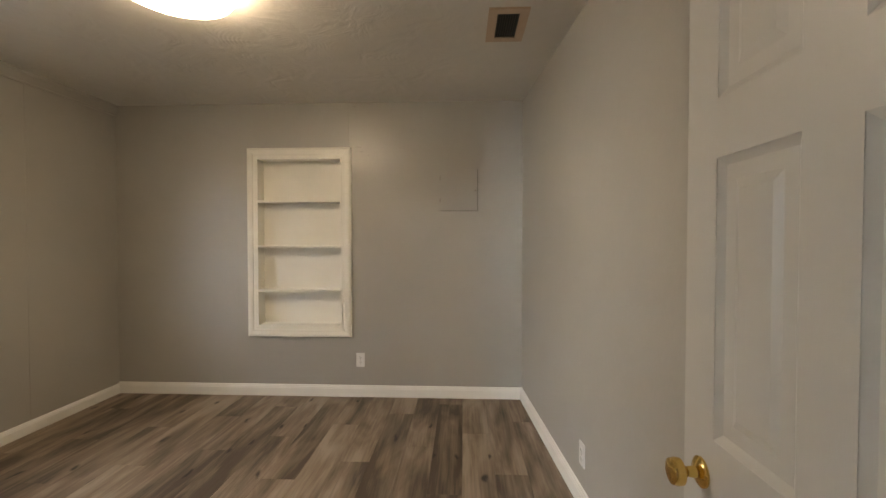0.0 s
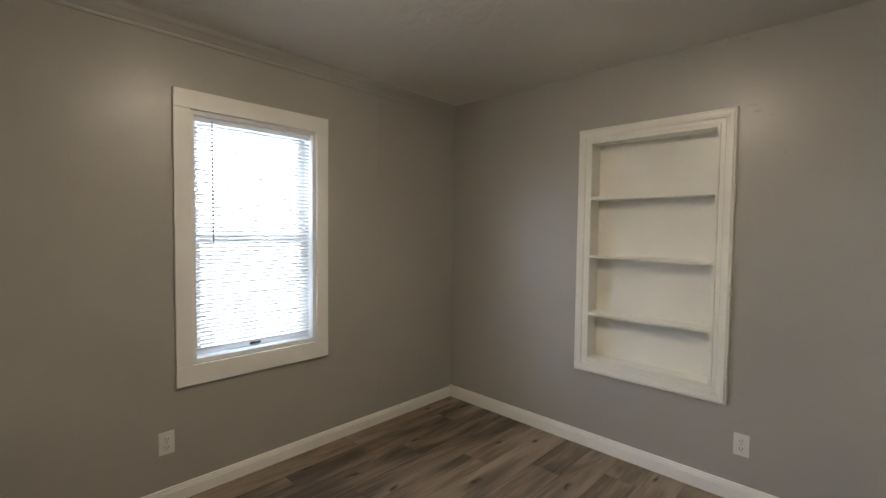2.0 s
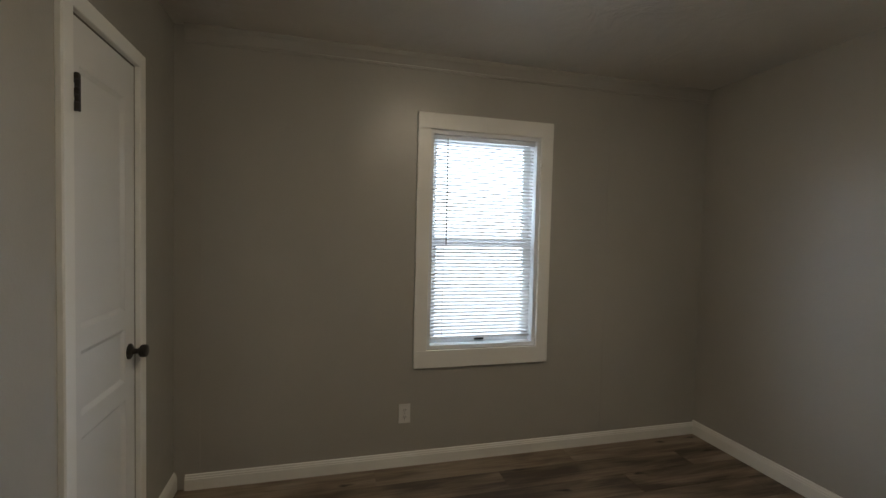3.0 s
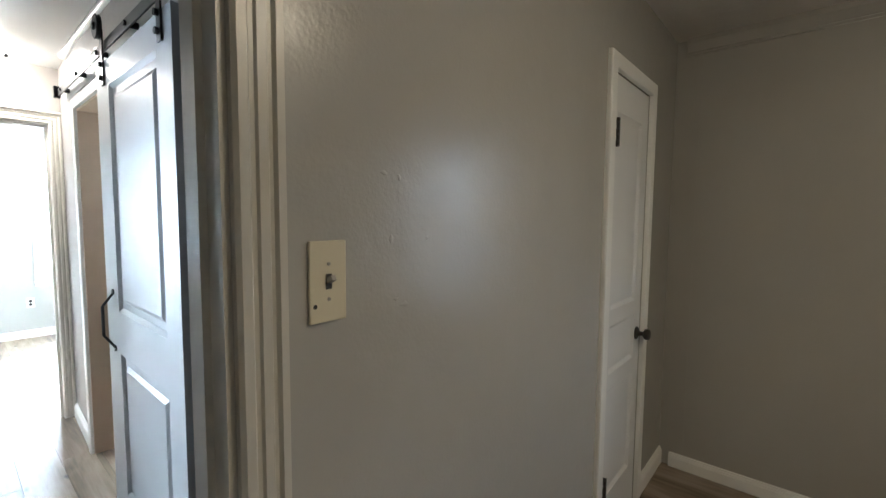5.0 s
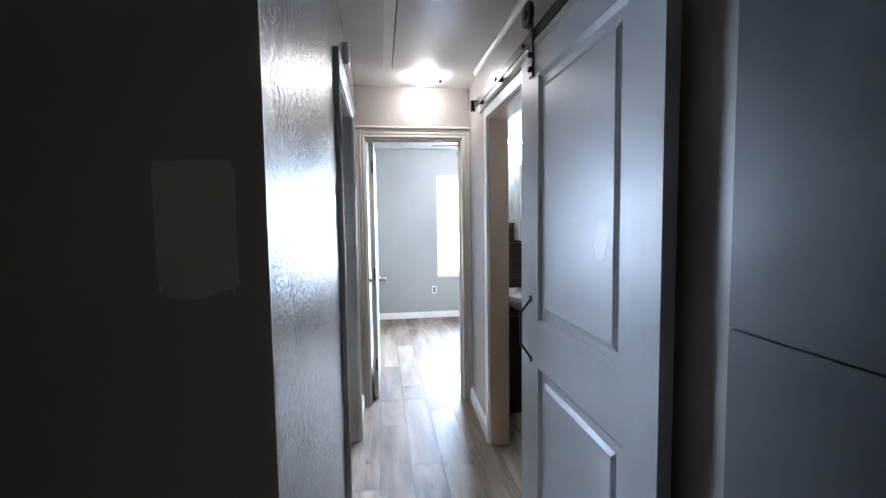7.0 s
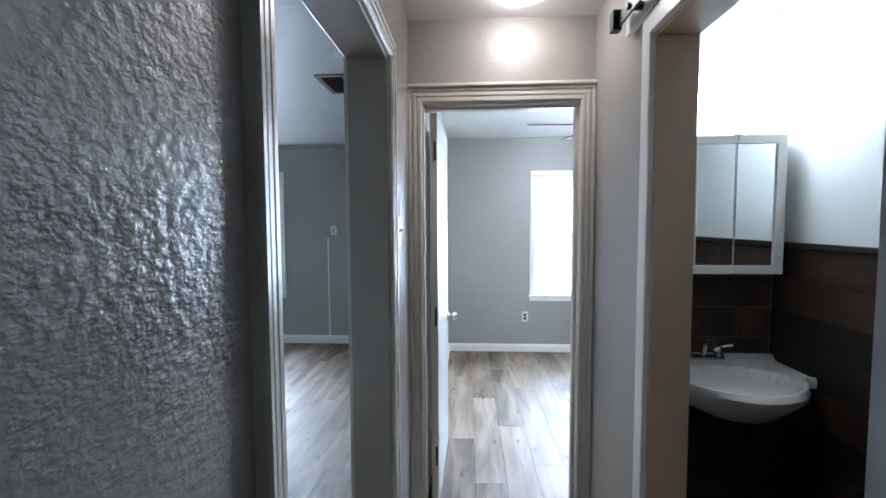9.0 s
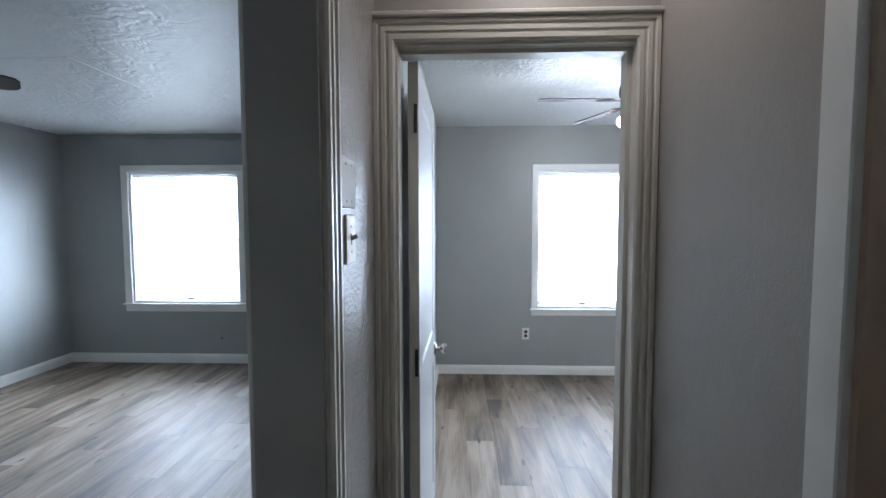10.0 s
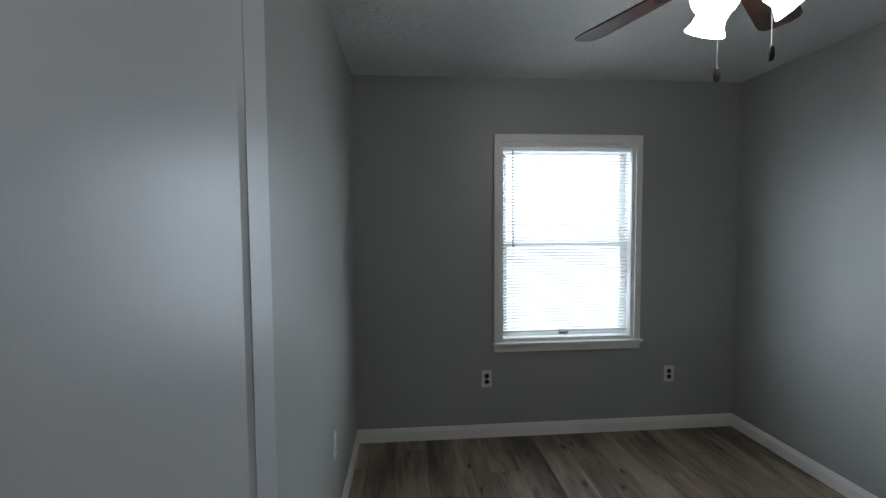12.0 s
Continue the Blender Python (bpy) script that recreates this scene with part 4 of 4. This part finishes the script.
# ---- hallway ----
_l = thing("ceiling_light", "small round hallway light, lit", "ceiling light")
part("base", bm_lathe(bmesh.new(), [(0, 0), (0.080, 0), (0.082, -0.010), (0.078, -0.022), (0, -0.022)], Matrix.Translation((0.36, -2.54, H)), 32), PLASTIC, _l, "white plastic base", True)
part("lens", bm_lathe(bmesh.new(), [(0.084, -0.006), (0.086, -0.022), (0.078, -0.036), (0.050, -0.048), (0, -0.052)], Matrix.Translation((0.36, -2.54, H)), 32), GLOW_HALL, _l, "lit round lens", True)
_h = thing("attic_hatch", "white attic hatch in the hallway ceiling, shut", "attic hatch")
part("gap", box(0.046, 0.600, -2.391, -1.044, H - 0.003, H), SLOT, _h, "dark gap round the board")
part("panel", box(0.054, 0.592, -2.383, -1.052, H - 0.010, H - 0.003, 0.001), PLASTER_PLAIN, _h, "painted hatch board")
part("trim_strip", box(0.600, 0.655, -2.395, -1.00, H - 0.016, H, 0.002), TRIM, _h, "white flat trim strip")
_bm = bmesh.new()
bm_lathe(_bm, [(0, 0), (0.024, 0), (0.024, 1.39), (0, 1.39)], Matrix.Translation((0.028, -2.395, H - 0.012)) @ Matrix.Rotation(-math.pi / 2, 4, "X"), 16)
part("trim_round", _bm, TRIM, _h, "white half-round trim", True)
_c = part("pull_cord", bm_rod(bmesh.new(), (0.285, -2.34, H - 0.008), (0.285, -2.34, H - 0.085), 0.0015, 6), CORD, _h, "thin pull cord")
part("cord_ball", bm_lathe(bmesh.new(), [(0, 0.010), (0.007, 0.007), (0.010, 0), (0.007, -0.007), (0, -0.010)], Matrix.Translation((0.285, -2.34, H - 0.092)), 14), BLACK, _c, "small black ball", True)
_c = thing("door_chime", "small white door chime box high on the wall", "door chime")
part("body", box(0.834, 0.862, -1.90, -1.80, 2.235, 2.345, 0.003), PLASTIC, _c)
for _i in range(3):
    part("grille_slot", box(0.8325, 0.8345, -1.893, -1.807, 2.252 + 0.032 * _i, 2.262 + 0.032 * _i), SLOT, _c)

# ---- ceiling fans ----


def ceiling_fan(label, at, turn, blade_mat, metal, lit, radius=0.60, shades=3, shade_turn=0, rod=0.0):
    """A five-bladed fan in its own space, hanging from z = rod."""
    f = thing("ceiling_fan", label, "ceiling fan", at=at)
    part("canopy", bm_lathe(bmesh.new(), [(0, 0), (0.070, 0), (0.070, -0.012), (0.058, -0.040), (0.030, -0.055), (0, -0.055)], Matrix.Translation((0, 0, rod)), 32), metal, f, "dark metal canopy", True)
    part("downrod", bm_rod(bmesh.new(), (0, 0, rod - 0.05), (0, 0, -0.14), 0.014, 14), metal, f)
    part("motor_housing", bm_lathe(bmesh.new(), [(0, -0.125), (0.050, -0.130), (0.105, -0.142), (0.128, -0.158), (0.132, -0.175), (0.132, -0.205), (0.118, -0.222), (0.080, -0.236), (0, -0.236)], None, 40), metal, f, "dark ribbed motor housing", True)
    ribs = bmesh.new()
    for i in range(30):
        a = 2 * math.pi * i / 30
        bm_rod(ribs, (0.085 * math.cos(a), 0.085 * math.sin(a), -0.2365), (0.120 * math.cos(a), 0.120 * math.sin(a), -0.2235), 0.003, 5)
    part("cooling_fins", ribs, metal, f)
    part("switch_housing", bm_lathe(bmesh.new(), [(0, -0.234), (0.062, -0.236), (0.064, -0.262), (0.056, -0.286), (0.030, -0.300), (0, -0.302)], None, 28), metal, f, "", True)
    for i in range(5):
        a = radians(turn + 72 * i)
        m = Matrix.Rotation(a, 4, "Z") @ Matrix.Translation((0, 0, -0.238)) @ Matrix.Rotation(radians(-10), 4, "X")
        bm = bmesh.new()
        outline = [(0.185, -0.050), (0.30, -0.056), (0.52, -0.066), (radius - 0.045, -0.066), (radius - 0.012, -0.052), (radius, -0.025), (radius, 0.025),
                   (radius - 0.012, 0.052), (radius - 0.045, 0.066), (0.52, 0.066), (0.30, 0.056), (0.185, 0.050)]
        bm_prism(bm, outline, m @ Vector((0, 0, -0.003)), m.to_3x3() @ Vector((1, 0, 0)), m.to_3x3() @ Vector((0, 1, 0)), m.to_3x3() @ Vector((0, 0, 1)), 0.006)
        b = part("blade", bm, blade_mat, f, "dark reddish wooden blade")
        bm = bmesh.new()
        bm_prism(bm, [(0.095, -0.016), (0.16, -0.018), (0.20, -0.034), (0.245, -0.030), (0.270, 0), (0.245, 0.030), (0.20, 0.034), (0.16, 0.018), (0.095, 0.016)],
                 m @ Vector((0, 0, -0.008)), m.to_3x3() @ Vector((1, 0, 0)), m.to_3x3() @ Vector((0, 1, 0)), m.to_3x3() @ Vector((0, 0, 1)), 0.005)
        for x, y in ((0.205, -0.018), (0.205, 0.018), (0.248, 0)):
            bm_rod(bm, m @ Vector((x, y, -0.011)), m @ Vector((x, y, -0.007)), 0.005, 8)
        part("blade_iron", bm, metal, b, "cast metal blade bracket")
    if lit:
        for i in range(shades):
            a = radians(shade_turn + 360 / shades * i)
            m = Matrix.Translation((0, 0, -0.285)) @ Matrix.Rotation(a, 4, "Z") @ Matrix.Translation((0.055, 0, 0)) @ Matrix.Rotation(radians(142), 4, "Y")
            s = part("lamp_arm", bm_lathe(bmesh.new(), [(0, -0.02), (0.020, -0.02), (0.024, 0.010), (0.026, 0.030), (0, 0.030)], m, 18), metal, f, "", True)
            prof = [(0.88 * r, 0.88 * z) for r, z in ((0.026, 0.018), (0.034, 0.030), (0.048, 0.055), (0.051, 0.075), (0.047, 0.098), (0.052, 0.120), (0.066, 0.145))]
            inner = [(r - 0.003, z) for r, z in prof[::-1]]
            part("shade", bm_lathe(bmesh.new(), prof + inner, m, 28), GLOW_FAN, s, "lit frosted bell glass shade", True)
        for x, y, z in ((0.098, 0.058, -0.556), (0.000, 0.120, -0.522)):
            c = part("pull_chain", bm_rod(bmesh.new(), (x, y, -0.270), (x, y, z), 0.0014, 6), CORD, f, "thin beaded pull chain")
            part("chain_fob", bm_lathe(bmesh.new(), [(0, 0), (0.006, -0.004), (0.0085, -0.016), (0.0085, -0.030), (0.005, -0.038), (0, -0.040)], Matrix.Translation((x, y, z)), 14), OLD_METAL, c, "dark grey metal fob", True)
            bm = bm_rod(bmesh.new(), (x * 0.45, y * 0.45, -0.270), (x, y, -0.270), 0.004, 8)
            part("chain_outlet", bm, metal, f)
    return f


ceiling_fan("dark ceiling fan with rosewood blades and lit bell shades", Matrix.Translation((-0.44, -3.98, H)), 2.5, BLADE, BRONZE, True, shade_turn=30)
ceiling_fan("dark ceiling fan in the living room, at rest", Matrix.Translation((2.81, -2.76, H - 0.13)), 224, BLADE_DARK, BRONZE, False, rod=0.13)
_h = thing("ceiling_access_panel", "flush painted access panel in the living room ceiling", "access panel")
part("board", box(2.778, 3.32, -4.40, -3.85, H - 0.0025, H), PLASTER_SOFT, _h)

# ---- bathroom nook ----
_c = thing("medicine_cabinet", "white framed two-door mirror cabinet on the wall", "mirror cabinet")
part("body", box(-0.735, -0.340, -2.77, -2.650, 1.262, 1.842, 0.002), PLASTIC, _c)
for _x0, _x1 in ((-0.735, -0.5385), (-0.5365, -0.340)):
    _d = part("door", box(_x0, _x1, -2.650, -2.640, 1.262, 1.842, 0.001), PLASTIC, _c)
    _bm = bmesh.new()
    _o = 0.040
    _l, _r = (_x0 + _o, _x1 - 0.002) if _x0 < -0.6 else (_x0 + 0.002, _x1 - _o)
    part("mirror", box(_l, _r, -2.640, -2.6372, 1.300, 1.806), MIRROR, _d, "silver mirror pane")
    for _a, _b, _z0, _z1 in ((_x0, _x1, 1.262, 1.298), (_x0, _x1, 1.808, 1.842)):
        bm_box(_bm, _a, _b, -2.640, -2.628, _z0, _z1, 0.002)
    if _x0 < -0.6:
        bm_box(_bm, _x0, _x0 + _o - 0.002, -2.640, -2.628, 1.298, 1.808, 0.002)
    else:
        bm_box(_bm, _x1 - _o + 0.002, _x1, -2.640, -2.628, 1.298, 1.808, 0.002)
    part("door_frame", _bm, PLASTIC, _d, "white moulded frame")
_bm = bm_rod(bmesh.new(), (-0.5375, -2.6325, 1.268), (-0.5375, -2.6325, 1.838), 0.0022, 8)
part("door_edge_strip", _bm, CHROME, _c, "thin metal strip between the doors")
for _z in (1.842, 1.262):
    part("catch", box(-0.556, -0.519, -2.637, -2.629, _z - 0.004, _z + 0.006, 0.002), CHROME, _c, "small metal catch")

_v = thing("vanity_light", "chrome bar light with glowing globes above the cabinet", "wall light")
part("bar", box(-0.66, -0.24, -2.77, -2.735, 1.985, 2.045, 0.004), CHROME, _v)
for _x in (-0.58, -0.45, -0.32):
    _s = part("socket_cup", bm_lathe(bmesh.new(), [(0, 0), (0.026, 0), (0.022, 0.022), (0, 0.022)], Matrix.Translation((_x, -2.735, 2.015)) @ Matrix.Rotation(math.pi / 2, 4, "X"), 18), CHROME, _v, "", True)
    part("globe", bm_lathe(bmesh.new(), [(0, -0.045)] + [(0.045 * math.sin(math.pi * k / 12), -0.045 * math.cos(math.pi * k / 12)) for k in range(1, 12)] + [(0, 0.045)],
                           Matrix.Translation((_x, -2.672, 2.015)), 20), GLOW_BATH, _s, "lit round bulb", True)

_k = thing("vanity_cabinet", "black painted vanity cabinet below the basin", "cabinet")
part("body", box(-0.755, -0.19, -2.765, -2.43, 0.10, 0.745, 0.003), VANITY, _k)
part("toe_kick", box(-0.735, -0.21, -2.765, -2.48, 0.0, 0.10), VANITY, _k)
for _x0, _x1 in ((-0.745, -0.476), (-0.470, -0.20)):
    _d = part("door", box(_x0, _x1, -2.43, -2.412, 0.12, 0.735, 0.003), VANITY, _k)
    part("handle", bm_rod(bmesh.new(), ((_x0 if _x0 > -0.6 else _x1) + (0.03 if _x0 > -0.6 else -0.03), -2.40, 0.55), ((_x0 if _x0 > -0.6 else _x1) + (0.03 if _x0 > -0.6 else -0.03), -2.40, 0.66), 0.005, 8), BLACK, _d)


def basin():
    """A one-piece ceramic basin: a slab with wings whose front swells out round an oval bowl."""
    b = thing("wash_basin", "white porcelain basin with rounded bulging front", "sink")
    cx, yb, zt = -0.47, -2.768, 0.865
    n = 40
    bm = bmesh.new()

    def front(x):
        u = (x - cx) / 0.32
        return -2.475 + 0.205 * max(0.0, 1 - (u / 0.80) ** 2) ** 0.75 + (0.012 if abs(u) < 0.80 else 0)
    xs = [cx - 0.318 + 0.636 * i / n for i in range(n + 1)]
    rings = []
    for x in xs:
        f = front(x)
        bulge = max(0.0, f + 2.463)
        row = []
        for y, z in ((yb, zt - 0.045), (yb, zt + 0.020), (yb + 0.035, zt + 0.022), (yb + 0.055, zt + 0.004)):
            row.append((x, y, z))
        for k in range(1, 27):
            y = yb + 0.055 + (f - yb - 0.055) * k / 26
            ex, ey = (x - cx) / 0.215, (y + 2.475) / 0.155
            r = math.sqrt(ex * ex + ey * ey)
            dip = 0.125 * max(0.0, 1 - r * r) ** 0.6
            row.append((x, y, zt + (0.006 if k in (24, 25) else 0.0) - dip - (0.012 if k == 26 else 0)))
        row.append((x, f - 0.004, zt - 0.035))
        row.append((x, f - 0.03 - 0.35 * bulge, zt - 0.045 - 0.40 * bulge))
        row.append((x, f - 0.07 - 0.9 * bulge, zt - 0.050 - 0.52 * bulge))
        row.append((x, yb, zt - 0.050 - 0.45 * bulge))
        rings.append([bm.verts.new(p) for p in row])
    for a, c in zip(rings, rings[1:]):
        for j in range(len(a)):
            k = (j + 1) % len(a)
            bm.faces.new((a[j], a[k], c[k], c[j]))
    bm.faces.new(rings[0][::-1])
    bm.faces.new(rings[-1])
    bmesh.ops.recalc_face_normals(bm, faces=bm.faces)
    part("bowl", bm, PORCELAIN, b, "", True)
    part("drain", bm_lathe(bmesh.new(), [(0, 0.003), (0.012, 0.003), (0.020, 0.001), (0.022, -0.004), (0, -0.004)], Matrix.Translation((cx, -2.475, zt - 0.122)), 20), CHROME, b, "round metal drain", True)
    f = thing("faucet", "chrome two-handle faucet on the basin", "faucet")
    part("base", box(cx - 0.085, cx + 0.085, -2.742, -2.692, zt + 0.004, zt + 0.022, 0.008), CHROME, f, "", True)
    sp = bmesh.new()
    pts = [(cx, -2.715, zt + 0.02), (cx, -2.705, zt + 0.075), (cx, -2.665, zt + 0.098), (cx, -2.610, zt + 0.078)]
    for p, q in zip(pts, pts[1:]):
        bm_rod(sp, p, q, 0.012, 12)
    part("spout", sp, CHROME, f, "curved metal spout", True)
    for s in (-1, 1):
        h = bm_lathe(bmesh.new(), [(0, 0), (0.020, 0), (0.016, 0.030), (0.011, 0.045), (0, 0.047)], Matrix.Translation((cx + s * 0.068, -2.717, zt + 0.02)), 16)
        bm_rod(h, (cx + s * 0.068, -2.717, zt + 0.060), (cx + s * 0.118, -2.705, zt + 0.072), 0.0065, 8)
        part("lever_handle", h, CHROME, f, "metal lever handle", True)


basin()
# brown boards round the nook, with a cap rail
_rows = [(0.0 + 0.1375 * i, 0.1375 * (i + 1) - 0.002) for i in range(10)]
for _wall, _tag in (("south", "wall_bath_south"), ("west", "wall_bath_west"), ("north", "wall_bath_north")):
    _host = bpy.data.objects[_tag]
    for _i, (_z0, _z1) in enumerate(_rows):
        _cut = 0.22 + 0.5 * ((_i * 0.37) % 1)
        if _wall == "south":
            _segs = [box(-0.778, -0.79 + 0.69 * _cut, -2.77, -2.758, _z0, _z1, 0.0015), box(-0.79 + 0.69 * _cut + 0.002, -0.085, -2.77, -2.758, _z0, _z1, 0.0015)]
        elif _wall == "west":
            _y = -2.77 + 1.77 * _cut
            _segs = [box(-0.79, -0.778, -2.758, _y, _z0, _z1, 0.0015), box(-0.79, -0.778, _y + 0.002, -1.012, _z0, _z1, 0.0015)]
        else:
            _segs = [box(-0.778, -0.085, -1.012, -1.0, _z0, _z1, 0.0015)]
        for _b in _segs:
            part("board", _b, WAINSCOT, _host)
structure("trim_cap_rail", box(-0.79, -0.768, -2.752, -1.018, 1.375, 1.395, 0.003), WAINSCOT, "brown cap rail on the boards", "cap rail")
structure("trim_cap_rail", box(-0.768, -0.085, -2.77, -2.750, 1.375, 1.395, 0.003), WAINSCOT, "brown cap rail on the boards", "cap rail")
structure("trim_cap_rail", box(-0.768, -0.085, -1.020, -1.0, 1.375, 1.395, 0.003), WAINSCOT, "brown cap rail on the boards", "cap rail")

# ---- floor boards ----
_floor = tagged(link("floor", box(-2.33, 4.90, -6.09, 3.98, -0.0058, -0.0045), SUBFLOOR), "grey-brown wood-look plank floor with knots", "floor", "", "structure")
_rng = random.Random(7)
PLANK_W, PLANK_L = 0.182, 1.22
for _x0, _x1, _y0, _y1 in ((-2.185, 1.45, 0.49, 3.82), (0.03, 0.93, -2.86, 0.49), (0.93, 1.60, -0.142, 0.49), (-1.84, 0.82, -5.71, -2.86), (0.93, 4.79, -5.96, -0.42), (-0.79, 0.03, -2.77, -1.0)):
    _i = math.floor(_x0 / PLANK_W)
    while _i * PLANK_W < _x1 - 0.004:
        _a, _b = max(_x0, _i * PLANK_W), min(_x1, (_i + 1) * PLANK_W)
        _s = -7.0 - ((_i * 0.417) % 1.0) * PLANK_L
        while _s < _y1:
            _c, _e = max(_y0, _s), min(_y1, _s + PLANK_L)
            if _e - _c > 0.02 and _b - _a > 0.01:
                _bm = bmesh.new()
                _lo = [_bm.verts.new((x, y, -0.0044)) for x, y in ((_a, _c), (_b, _c), (_b, _e), (_a, _e))]
                _g = 0.0006
                _hi = [_bm.verts.new((x, y, 0.0)) for x, y in ((_a + _g, _c + _g), (_b - _g, _c + _g), (_b - _g, _e - _g), (_a + _g, _e - _g))]
                _bm.faces.new(_hi)
                for _k in range(4):
                    _bm.faces.new((_lo[_k], _lo[(_k + 1) % 4], _hi[(_k + 1) % 4], _hi[_k]))
                part("plank", _bm, FLOOR, _floor)
            _s += PLANK_L
        _i += 1
